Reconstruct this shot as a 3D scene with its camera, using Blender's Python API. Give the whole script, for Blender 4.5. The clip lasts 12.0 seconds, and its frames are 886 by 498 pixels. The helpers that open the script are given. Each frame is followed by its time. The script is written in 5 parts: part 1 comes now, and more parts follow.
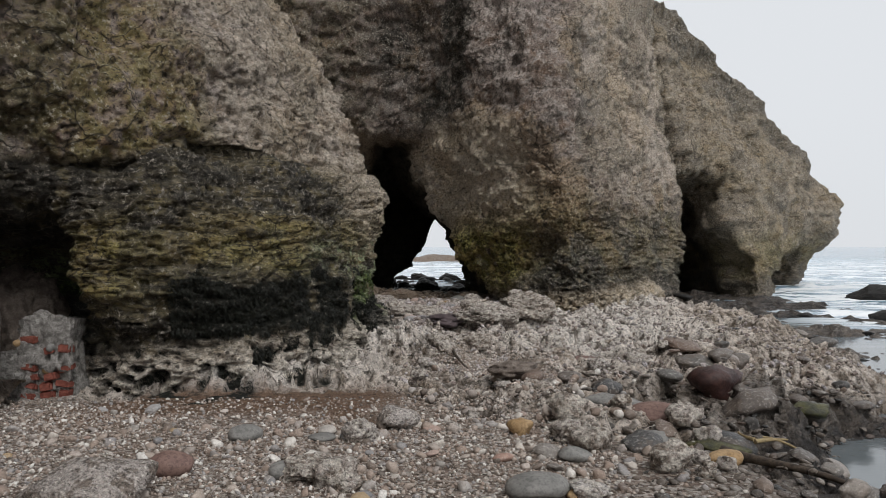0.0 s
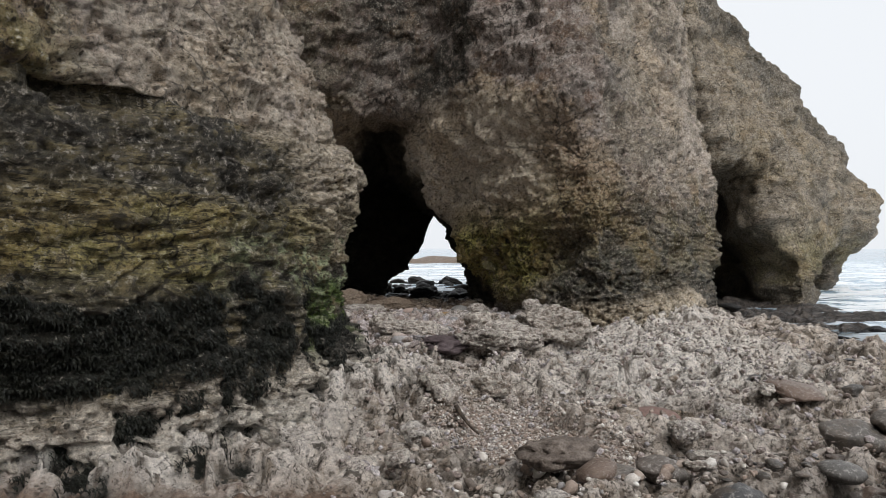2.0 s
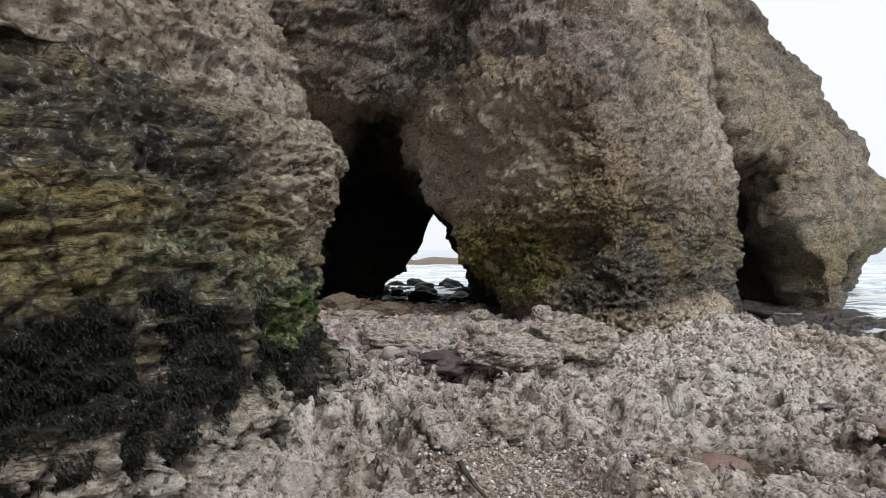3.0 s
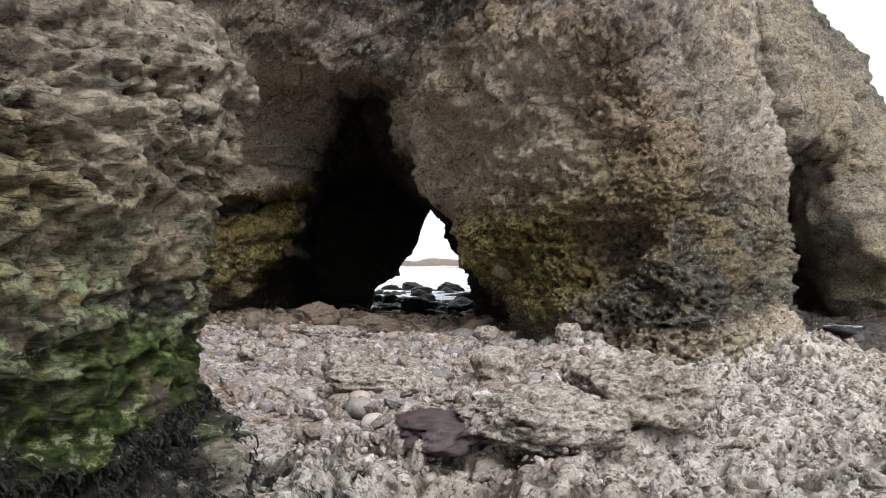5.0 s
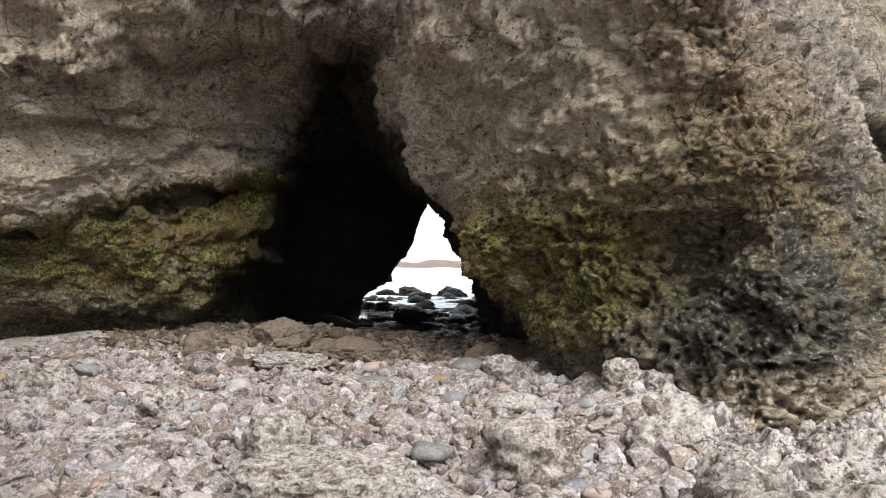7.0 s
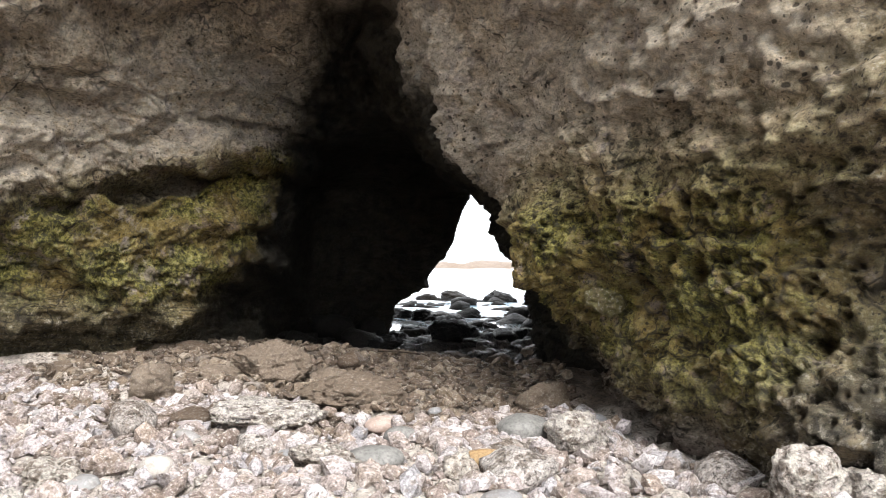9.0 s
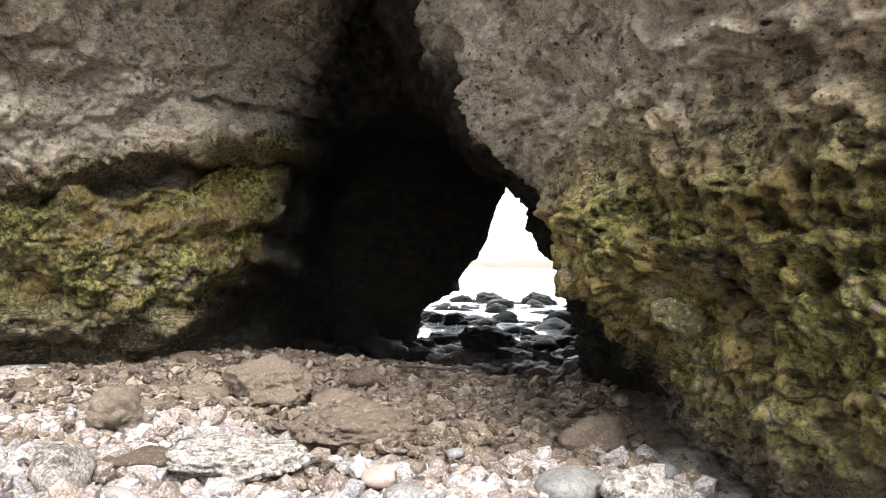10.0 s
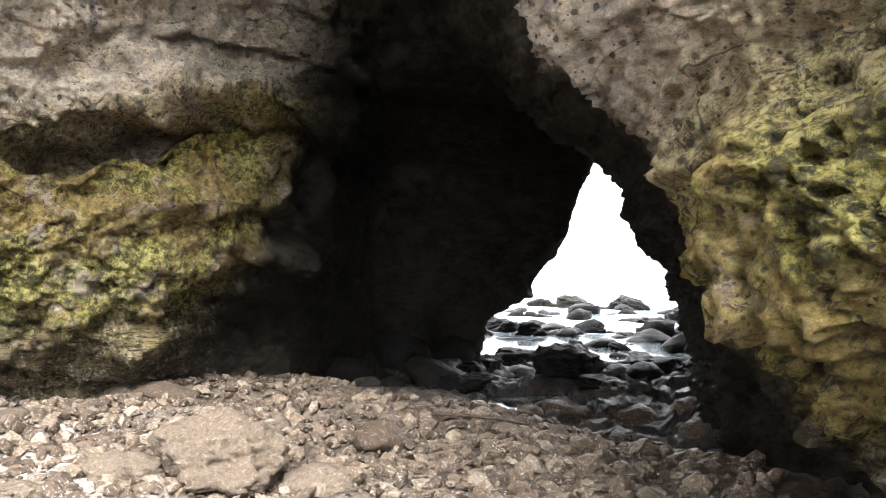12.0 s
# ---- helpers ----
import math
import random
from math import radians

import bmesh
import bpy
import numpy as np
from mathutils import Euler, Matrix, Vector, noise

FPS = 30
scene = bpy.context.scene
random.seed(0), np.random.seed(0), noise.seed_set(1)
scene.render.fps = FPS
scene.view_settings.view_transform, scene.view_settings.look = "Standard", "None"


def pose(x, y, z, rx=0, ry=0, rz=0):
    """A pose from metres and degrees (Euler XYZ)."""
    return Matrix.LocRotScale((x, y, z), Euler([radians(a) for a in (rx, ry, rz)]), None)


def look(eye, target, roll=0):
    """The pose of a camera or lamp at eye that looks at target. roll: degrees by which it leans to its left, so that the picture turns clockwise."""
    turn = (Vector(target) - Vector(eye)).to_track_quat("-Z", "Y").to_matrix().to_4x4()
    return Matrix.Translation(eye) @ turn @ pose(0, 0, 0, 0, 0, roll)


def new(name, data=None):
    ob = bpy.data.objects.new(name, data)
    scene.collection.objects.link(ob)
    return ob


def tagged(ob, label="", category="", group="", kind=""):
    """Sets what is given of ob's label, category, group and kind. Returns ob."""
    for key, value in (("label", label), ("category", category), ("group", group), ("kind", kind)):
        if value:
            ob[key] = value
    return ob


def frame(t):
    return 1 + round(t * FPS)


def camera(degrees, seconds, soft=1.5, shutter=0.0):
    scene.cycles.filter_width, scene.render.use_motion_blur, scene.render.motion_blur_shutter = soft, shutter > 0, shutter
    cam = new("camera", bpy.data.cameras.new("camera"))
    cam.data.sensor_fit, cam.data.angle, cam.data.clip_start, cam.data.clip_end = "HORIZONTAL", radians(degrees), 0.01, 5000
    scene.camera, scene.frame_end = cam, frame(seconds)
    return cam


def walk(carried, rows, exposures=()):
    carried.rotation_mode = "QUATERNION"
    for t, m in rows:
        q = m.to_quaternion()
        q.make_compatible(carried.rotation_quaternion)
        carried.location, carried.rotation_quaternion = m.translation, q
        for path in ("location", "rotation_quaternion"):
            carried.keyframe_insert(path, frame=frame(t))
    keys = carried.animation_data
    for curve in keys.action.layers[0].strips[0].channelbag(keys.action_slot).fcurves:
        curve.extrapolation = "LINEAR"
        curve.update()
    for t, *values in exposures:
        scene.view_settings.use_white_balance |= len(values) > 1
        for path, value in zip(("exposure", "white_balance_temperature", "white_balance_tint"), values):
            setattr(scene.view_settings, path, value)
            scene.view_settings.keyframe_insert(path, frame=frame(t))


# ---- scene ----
cam = camera(58.2, 12.0, soft=0.5)
METRES, EYE, TILT, LEAN, TURN = 16.0, 1.2, -0.16, 0.0, 0.0
ROWS = [
    (0.0, 0.0, 0.0, 0.0, -0.0, 0.0, -0.0),
    (0.5, 0.0002, 0.0443, -0.0002, -0.01, 0.02, -0.0),
    (1.0, -0.0001, 0.0895, -0.0006, -0.01, 0.05, -0.01),
    (1.5, 0.0004, 0.1343, -0.0007, 0.01, 0.07, -0.02),
    (2.0, 0.0012, 0.1785, -0.001, 0.03, 0.11, -0.03),
    (2.5, 0.0013, 0.2224, -0.0013, 0.04, 0.14, -0.02),
    (3.0, 0.0018, 0.2654, -0.0017, 0.07, 0.19, -0.02),
    (5.0, 0.0045, 0.4353, -0.0016, 0.09, 0.27, -0.11),
    (5.5, 0.0047, 0.478, -0.0013, 0.1, 0.3, -0.12),
    (6.0, 0.0054, 0.5204, -0.0012, 0.12, 0.31, -0.11),
    (6.5, 0.0064, 0.5628, -0.0008, 0.14, 0.33, -0.11),
    (8.5, 0.0082, 0.728, 0.0003, 2.24, 0.36, -0.09),
    (9.0, 0.0086, 0.7679, 0.0005, 3.68, 0.35, -0.09),
    (9.5, 0.0089, 0.8077, 0.0007, 4.82, 0.32, -0.07),
    (10.0, 0.0094, 0.8471, 0.0006, 6.46, 0.3, -0.06),
    (10.5, 0.0092, 0.8863, 0.0004, 9.18, 0.29, -0.04),
    (11.0, 0.008, 0.925, 0.0003, 11.99, 0.25, -0.04),
    (11.5, 0.0059, 0.9624, -0.0001, 12.44, 0.24, -0.04),
    (12.0, 0.0028, 0.9997, -0.0002, 12.38, 0.19, -0.02),
]
walk(cam, [(t, pose(0, 0, EYE, TILT, LEAN, TURN) @ pose(METRES * x, METRES * y, METRES * z, 90 + pitch, roll, yaw)) for t, x, y, z, yaw, pitch, roll in ROWS],
     [(0.0, -0.05), (1.5, 0.13), (3.0, 0.3), (5.0, 0.8), (6.5, 1.06), (8.5, 1.72), (10.0, 2.28), (12.0, 2.88)])

# ---- world and light: a bright overcast sky over the sea ----
SUN_ELEV, SUN_TURN = radians(47), radians(158)
world = bpy.data.worlds.new("overcast_sky")
scene.world = world
world.use_nodes = True
wt = world.node_tree
sky = wt.nodes.new("ShaderNodeTexSky")
sky.sky_type, sky.sun_disc = "NISHITA", False
sky.sun_elevation, sky.sun_rotation = SUN_ELEV, SUN_TURN
sky.air_density, sky.dust_density, sky.ozone_density = 1.0, 6.0, 1.0
soft = wt.nodes.new("ShaderNodeHueSaturation")
soft.inputs["Saturation"].default_value = 0.22
wt.links.new(sky.outputs[0], soft.inputs["Color"])
backg = wt.nodes["Background"]
cloud = wt.nodes.new("ShaderNodeMix")
cloud.data_type = "RGBA"
cloud.inputs[0].default_value = 0.12
cloud.inputs[6].default_value = (8.7, 9.0, 9.4, 1)
wt.links.new(soft.outputs[0], cloud.inputs[7])
wt.links.new(cloud.outputs[2], backg.inputs["Color"])
backg.inputs["Strength"].default_value = 0.097
sun = new("sun", bpy.data.lights.new("sun", "SUN"))
sun.data.energy, sun.data.angle, sun.data.color = 1.5, radians(28), (1.0, 0.985, 0.965)
sun.matrix_world = pose(0, 0, 30, 0, 0, 0) @ look((0, 0, 0), (-math.sin(SUN_TURN) * math.cos(SUN_ELEV), -math.cos(SUN_TURN) * math.cos(SUN_ELEV), -math.sin(SUN_ELEV)))

# ---- noise on arrays of points ----
def rnd(ix, iy, iz, seed):
    h = (ix.astype(np.uint32) * np.uint32(374761393) + iy.astype(np.uint32) * np.uint32(668265263)
         + iz.astype(np.uint32) * np.uint32(2147483647) + np.uint32(seed * 1274126177 % 4294967296))
    h = (h ^ (h >> np.uint32(13))) * np.uint32(1274126177)
    h = (h ^ (h >> np.uint32(16))) * np.uint32(2246822519)
    h = h ^ (h >> np.uint32(15))
    return (h & np.uint32(0xFFFFFF)).astype(np.float32) / 16777216.0


def vnoise(p, seed=1):
    """Smooth noise from -1 to 1 at the points p (n x 3)."""
    i = np.floor(p).astype(np.int64)
    f = (p - i).astype(np.float32)
    f = f * f * f * (f * (f * 6 - 15) + 10)
    out = 0
    for a in (0, 1):
        wa = f[:, 0] if a else 1 - f[:, 0]
        for b in (0, 1):
            wb = f[:, 1] if b else 1 - f[:, 1]
            for c in (0, 1):
                wc = f[:, 2] if c else 1 - f[:, 2]
                out = out + wa * wb * wc * rnd(i[:, 0] + a, i[:, 1] + b, i[:, 2] + c, seed)
    return out * 2 - 1


def fbm(p, octaves=4, seed=1, gain=0.5):
    out, amp = 0, 1.0
    for k in range(octaves):
        out = out + amp * vnoise(p * 2.03 ** k + 17.3 * k, seed + k)
        amp *= gain
    return out


def ridged(p, octaves=3, seed=1):
    out, amp = 0, 1.0
    for k in range(octaves):
        out = out + amp * (1 - 2 * np.abs(vnoise(p * 2.1 ** k + 9.1 * k, seed + k)))
        amp *= 0.5
    return out


def cells(p, seed=1, with_own=False, flat=False):
    """Distance to the nearest and the next nearest of scattered points, one to a unit cell."""
    i = np.floor(p).astype(np.int64)
    f1 = np.full(len(p), 9.0, np.float32)
    f2, own = f1.copy(), f1.copy()
    for a in (-1, 0, 1):
        for b in (-1, 0, 1):
            for c in (0,) if flat else (-1, 0, 1):
                jx, jy, jz = i[:, 0] + a, i[:, 1] + b, i[:, 2] + c
                d = (jx + rnd(jx, jy, jz, seed) - p[:, 0]) ** 2 + (jy + rnd(jx, jy, jz, seed + 31) - p[:, 1]) ** 2
                if not flat:
                    d = d + (jz + rnd(jx, jy, jz, seed + 62) - p[:, 2]) ** 2
                d = np.sqrt(d).astype(np.float32)
                own = np.where(d < f1, rnd(jx, jy, jz, seed + 93), own)
                f2 = np.minimum(f2, np.maximum(f1, d))
                f1 = np.minimum(f1, d)
    return (f1, f2, own) if with_own else (f1, f2)


def holes(p, size, seed, wide=0.47, flat=False):
    """1 inside scattered round pits about size metres apart, 0 between them."""
    q = p / size
    q = q + 0.35 * np.stack([vnoise(q * 0.9, seed + 5), vnoise(q * 0.9, seed + 6), 0 * q[:, 0] if flat else vnoise(q * 0.9, seed + 7)], 1)
    f1, _ = cells(q, seed, flat=flat)
    f1 = f1 + 0.10 * vnoise(q * 3.1, seed + 8)
    return 1 - ramp(f1, wide * 0.66, wide)


def comb(p, size, seed, flat=False):
    """Honeycomb weathering: 0 on a net of ridges, up to 1 in the cups between them."""
    q = p / size
    q = q + 0.30 * np.stack([vnoise(q * 1.3, seed + 5), vnoise(q * 1.3, seed + 6), 0 * q[:, 0] if flat else vnoise(q * 1.3, seed + 7)], 1)
    f1, f2, own = cells(q, seed, True, flat)
    return ramp(f2 - f1, 0.03, 0.42) * (0.25 + 0.75 * own)


def ramp(v, a, b):
    """0 below a, 1 above b, smooth between."""
    t = np.clip((v - a) / (b - a), 0, 1)
    return t * t * (3 - 2 * t)


def band(v, a, b, soft_edge):
    return ramp(v, a - soft_edge, a + soft_edge) * (1 - ramp(v, b - soft_edge, b + soft_edge))


# ---- meshes from arrays ----
def mesh_from(name, verts, faces, masks=None, smooth=True):
    me = bpy.data.meshes.new(name)
    n, k = faces.shape
    me.vertices.add(len(verts))
    me.vertices.foreach_set("co", np.ascontiguousarray(verts, np.float32).ravel())
    me.loops.add(n * k)
    me.loops.foreach_set("vertex_index", np.ascontiguousarray(faces, np.int32).ravel())
    me.polygons.add(n)
    me.polygons.foreach_set("loop_start", np.arange(0, n * k, k, dtype=np.int32))
    me.polygons.foreach_set("use_smooth", np.full(n, smooth))
    for key, value in (masks or {}).items():
        me.attributes.new(key, "FLOAT", "POINT").data.foreach_set("value", np.ascontiguousarray(value, np.float32))
    me.update(calc_edges=True)
    me.validate()
    return me


def grid_faces(rows, cols, closed):
    r, c = np.meshgrid(np.arange(rows - 1), np.arange(cols if closed else cols - 1), indexing="ij")
    c2 = (c + 1) % cols
    return np.stack([r * cols + c, r * cols + c2, (r + 1) * cols + c2, (r + 1) * cols + c], -1).reshape(-1, 4)


def spline(values, counts, closed, tight=1.0):
    """Points along the first axis, counts[i] steps between i and i+1, with smooth but not overshooting slopes."""
    n = len(values)
    idx = (lambda i: i % n) if closed else (lambda i: min(max(i, 0), n - 1))
    out = []
    for i in range(n if closed else n - 1):
        a, b = values[idx(i)], values[idx(i + 1)]
        ta, tb = (b - values[idx(i - 1)]) / 2 * tight, (values[idx(i + 2)] - a) / 2 * tight
        for t in np.arange(counts[i]) / counts[i]:
            out.append((2 * t**3 - 3 * t**2 + 1) * a + (t**3 - 2 * t**2 + t) * ta + (3 * t**2 - 2 * t**3) * b + (t**3 - t**2) * tb)
    if not closed:
        out.append(values[-1])
    return np.array(out)


def loft(levels, steps, zsteps):
    """A rock body from plan outlines (anticlockwise, same number of corners) at rising heights: points, faces, normals."""
    zs = np.array([z for z, _ in levels], float)
    plans = np.array([pts for _, pts in levels], float)
    seg = np.linalg.norm(np.roll(plans, -1, 1) - plans, axis=2).mean(0)
    counts = [max(1, int(round(s / st))) for s, st in zip(seg, steps)]
    fine = np.array([spline(p, counts, True, 0.8) for p in plans])
    zcounts = [max(1, int(round((zs[i + 1] - zs[i]) / zsteps(zs[i])))) for i in range(len(zs) - 1)]
    full = np.concatenate([fine, np.repeat(zs[:, None, None], fine.shape[1], 1)], 2)
    g = spline(full, zcounts, False, 0.7)
    top = g[-1].copy()
    mid = top.mean(0)
    g = np.concatenate([g, [(top - mid) * k + mid + (0, 0, (1 - k) * 0.8) for k in (0.8, 0.5, 0.02)]])
    du = np.roll(g, -1, 1) - np.roll(g, 1, 1)
    dv = np.gradient(g, axis=0)
    nrm = np.cross(du, dv)
    nrm /= np.linalg.norm(nrm, axis=2, keepdims=True) + 1e-9
    rows, cols = g.shape[:2]
    return g.reshape(-1, 3), grid_faces(rows, cols, True), nrm.reshape(-1, 3)


# ---- materials ----
class Nodes:
    """Short hand for a node material."""

    def __init__(self, name):
        self.mat = bpy.data.materials.new(name)
        self.mat.use_nodes = True
        self.t = self.mat.node_tree
        self.bsdf = self.t.nodes["Principled BSDF"]
        self.pos = self.t.nodes.new("ShaderNodeNewGeometry").outputs["Position"]

    def put(self, node, key, v):
        if isinstance(v, bpy.types.NodeSocket):
            self.t.links.new(v, node.inputs[key])
        else:
            if isinstance(v, tuple) and len(v) == 3 and node.inputs[key].type == "RGBA":
                v = (*v, 1)
            node.inputs[key].default_value = v

    def noise(self, scale, detail=4, rough=0.55, at=None, distortion=0.0):
        n = self.t.nodes.new("ShaderNodeTexNoise")
        self.put(n, "Vector", at or self.pos)
        self.put(n, "Scale", scale), self.put(n, "Detail", float(detail)), self.put(n, "Roughness", rough), self.put(n, "Distortion", distortion)
        return n.outputs["Fac"]

    def voronoi(self, scale, feature="F1", out="Distance", at=None):
        n = self.t.nodes.new("ShaderNodeTexVoronoi")
        n.feature = feature
        self.put(n, "Vector", at or self.pos), self.put(n, "Scale", scale)
        return n.outputs[out]

    def scaled(self, x, y, z, at=None):
        n = self.t.nodes.new("ShaderNodeVectorMath")
        n.operation = "MULTIPLY"
        self.put(n, 0, at or self.pos), self.put(n, 1, (x, y, z))
        return n.outputs[0]

    def warped(self, scale, amount):
        n = self.t.nodes.new("ShaderNodeTexNoise")
        self.put(n, "Vector", self.pos), self.put(n, "Scale", scale), self.put(n, "Detail", 3.0)
        m = self.t.nodes.new("ShaderNodeVectorMath")
        m.operation = "MULTIPLY_ADD"
        self.put(m, 0, n.outputs["Color"]), self.put(m, 1, (amount, amount, amount)), self.put(m, 2, self.pos)
        return m.outputs[0]

    def math(self, op, a, b=0.0):
        n = self.t.nodes.new("ShaderNodeMath")
        n.operation = op
        self.put(n, 0, a), self.put(n, 1, b)
        return n.outputs[0]

    def step(self, v, a, b, lo=0.0, hi=1.0):
        n = self.t.nodes.new("ShaderNodeMapRange")
        n.interpolation_type = "SMOOTHSTEP"
        self.put(n, "Value", v), self.put(n, "From Min", a), self.put(n, "From Max", b), self.put(n, "To Min", lo), self.put(n, "To Max", hi)
        return n.outputs[0]

    def mix(self, fac, a, b, how="MIX"):
        n = self.t.nodes.new("ShaderNodeMix")
        n.data_type, n.blend_type = "RGBA", how
        self.put(n, 0, fac), self.put(n, 6, a), self.put(n, 7, b)
        return n.outputs[2]

    def ramp(self, v, *stops):
        n = self.t.nodes.new("ShaderNodeValToRGB")
        e = n.color_ramp.elements
        while len(e) < len(stops):
            e.new(0.5)
        for el, (p, c) in zip(e, stops):
            el.position, el.color = p, (*c, 1)
        self.put(n, 0, v)
        return n.outputs[0]

    def mask(self, name):
        n = self.t.nodes.new("ShaderNodeAttribute")
        n.attribute_name = name
        return n.outputs["Fac"]

    def grain(self, colour, scale, low, high, at=None):
        """Broken grain at many sizes, from low to high times the colour."""
        g = self.noise(scale, 10, 0.88, at)
        n = self.ramp(g, (0.36, (low,) * 3), (0.5, (1, 1, 1)), (0.62, (high,) * 3))
        return self.mix(1.0, colour, n, "MULTIPLY")

    def random(self):
        return self.t.nodes.new("ShaderNodeObjectInfo").outputs["Random"]

    def island(self):
        return self.t.nodes.new("ShaderNodeNewGeometry").outputs["Random Per Island"]

    def bump(self, height, distance, strength=1.0, after=None):
        n = self.t.nodes.new("ShaderNodeBump")
        self.put(n, "Height", height), self.put(n, "Distance", distance), self.put(n, "Strength", strength)
        if after:
            self.put(n, "Normal", after)
        return n.outputs[0]

    def done(self, colour, rough, normal=None, specular=0.3):
        self.put(self.bsdf, "Base Color", colour), self.put(self.bsdf, "Roughness", rough)
        self.put(self.bsdf, "Specular IOR Level", specular)
        if normal:
            self.put(self.bsdf, "Normal", normal)
        return self.mat


def rock_material(name):
    """Weathered limestone breccia, with masks for algae, dark weed-stained rock, painted shade and pale scoured rock.
    """
    n = Nodes(name)
    big = n.noise(0.9, 5, 0.6)
    mid = n.noise(5.0, 8, 0.72)
    fine = n.noise(20.0, 8, 0.8)
    base = n.ramp(big, (0.30, (0.19, 0.132, 0.10)), (0.46, (0.33, 0.264, 0.228)), (0.60, (0.44, 0.372, 0.335)), (0.75, (0.26, 0.20, 0.16)))
    base = n.mix(n.step(mid, 0.48, 0.58, 0, 0.75), base, (0.48, 0.425, 0.385))
    base = n.mix(n.step(n.noise(2.1, 7, 0.75), 0.53, 0.60, 0, 0.75), base, (0.19, 0.115, 0.075))
    base = n.mix(n.step(n.noise(0.55, 6, 0.65), 0.50, 0.60, 0, 0.55), base, n.mix(n.step(mid, 0.44, 0.56), (0.30, 0.195, 0.09), (0.40, 0.285, 0.16)))
    streak = n.noise(1.0, 6, 0.7, n.scaled(1.5, 1.5, 0.35, n.warped(1.5, 0.25)))
    base = n.mix(n.step(streak, 0.56, 0.62, 0, 0.75), base, (0.085, 0.07, 0.058))
    layer = n.noise(1.0, 6, 0.7, n.scaled(0.9, 0.9, 15.0, n.warped(0.9, 0.25)))
    layers = n.ramp(layer, (0.30, (0.065, 0.056, 0.04)), (0.42, (0.20, 0.16, 0.09)), (0.50, (0.34, 0.275, 0.14)), (0.56, (0.16, 0.14, 0.09)), (0.64, (0.40, 0.34, 0.22)))
    base = n.mix(n.mask("layer"), base, layers)
    ochre = n.mix(n.step(mid, 0.44, 0.56), (0.48, 0.345, 0.14), (0.30, 0.245, 0.085))
    base = n.mix(n.math("MULTIPLY", n.mask("ochre"), n.step(mid, 0.40, 0.52)), base, ochre)
    alg = n.mix(n.step(fine, 0.45, 0.56), (0.075, 0.072, 0.015), (0.37, 0.325, 0.07))
    alg = n.mix(n.step(n.noise(1.7, 6, 0.7), 0.47, 0.57, 0, 0.8), alg, (0.29, 0.20, 0.058))
    base = n.mix(n.math("MULTIPLY", n.mask("algae"), n.step(n.noise(3.2, 9, 0.78), 0.40, 0.48)), base, alg)
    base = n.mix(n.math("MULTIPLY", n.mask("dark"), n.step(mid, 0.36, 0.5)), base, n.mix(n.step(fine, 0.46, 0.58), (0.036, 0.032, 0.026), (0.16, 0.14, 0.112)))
    base = n.mix(n.math("MULTIPLY", n.mask("mint"), n.step(n.noise(6.0, 8, 0.8), 0.50, 0.54)), base, (0.34, 0.39, 0.22))
    base = n.mix(n.math("MULTIPLY", n.mask("pale"), n.step(mid, 0.36, 0.5)), base, n.mix(n.step(fine, 0.42, 0.54), (0.50, 0.39, 0.26), (0.74, 0.62, 0.465)))
    base = n.mix(n.math("MULTIPLY", n.mask("chalk"), n.step(mid, 0.36, 0.48)), base, n.mix(n.step(fine, 0.42, 0.54), (0.47, 0.41, 0.35), (0.74, 0.68, 0.61)))
    moss = n.mix(n.step(fine, 0.45, 0.57), (0.022, 0.045, 0.008), (0.13, 0.19, 0.03))
    base = n.mix(n.math("MULTIPLY", n.mask("moss"), n.step(mid, 0.40, 0.5)), base, moss)
    base = n.mix(n.mask("weed"), base, (0.014, 0.015, 0.012))
    keep = n.step(n.mask("pale"), 0, 1, 1.0, 0.3)
    base = n.mix(n.math("MULTIPLY", n.step(fine, 0.55, 0.60, 0, 0.6), n.step(n.mask("algae"), 0, 1, 1.0, 0.3)), base, (0.68, 0.62, 0.54))
    spots = n.math("MULTIPLY", n.step(fine, 0.40, 0.455, 1.0, 0.0), 0.75)
    spots = n.math("MAXIMUM", spots, n.math("MULTIPLY", n.step(n.noise(7.0, 8, 0.8, None, 1.2), 0.405, 0.44, 1.0, 0.0), 0.8))
    base = n.mix(n.math("MULTIPLY", spots, keep), base, (0.04, 0.034, 0.026))
    crack = n.voronoi(1.5, "DISTANCE_TO_EDGE", "Distance", n.scaled(1, 1, 1.5, n.warped(2.2, 0.45)))
    crack = n.math("MULTIPLY", n.step(crack, 0.004, 0.022, 1.0, 0.0), n.step(n.noise(1.1, 3), 0.46, 0.54))
    base = n.mix(n.math("MULTIPLY", crack, 0.8), base, (0.045, 0.036, 0.028))
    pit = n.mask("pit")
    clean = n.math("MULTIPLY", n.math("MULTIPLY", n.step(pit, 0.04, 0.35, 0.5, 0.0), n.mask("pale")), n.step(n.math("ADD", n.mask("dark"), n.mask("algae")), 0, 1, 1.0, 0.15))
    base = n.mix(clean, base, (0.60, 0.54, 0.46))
    # pit bottoms darkened: dirt, and the shade inside them put into the colour
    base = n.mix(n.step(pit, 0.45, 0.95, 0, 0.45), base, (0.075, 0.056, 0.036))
    # deep: damp rock and the cave's shade, painted together as near-black
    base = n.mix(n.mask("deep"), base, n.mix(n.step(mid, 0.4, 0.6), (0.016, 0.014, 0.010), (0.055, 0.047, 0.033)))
    bent = n.warped(9.0, 0.10)
    chips = n.voronoi(11.0, "F1", "Color", n.scaled(1, 1, 2.3, bent))
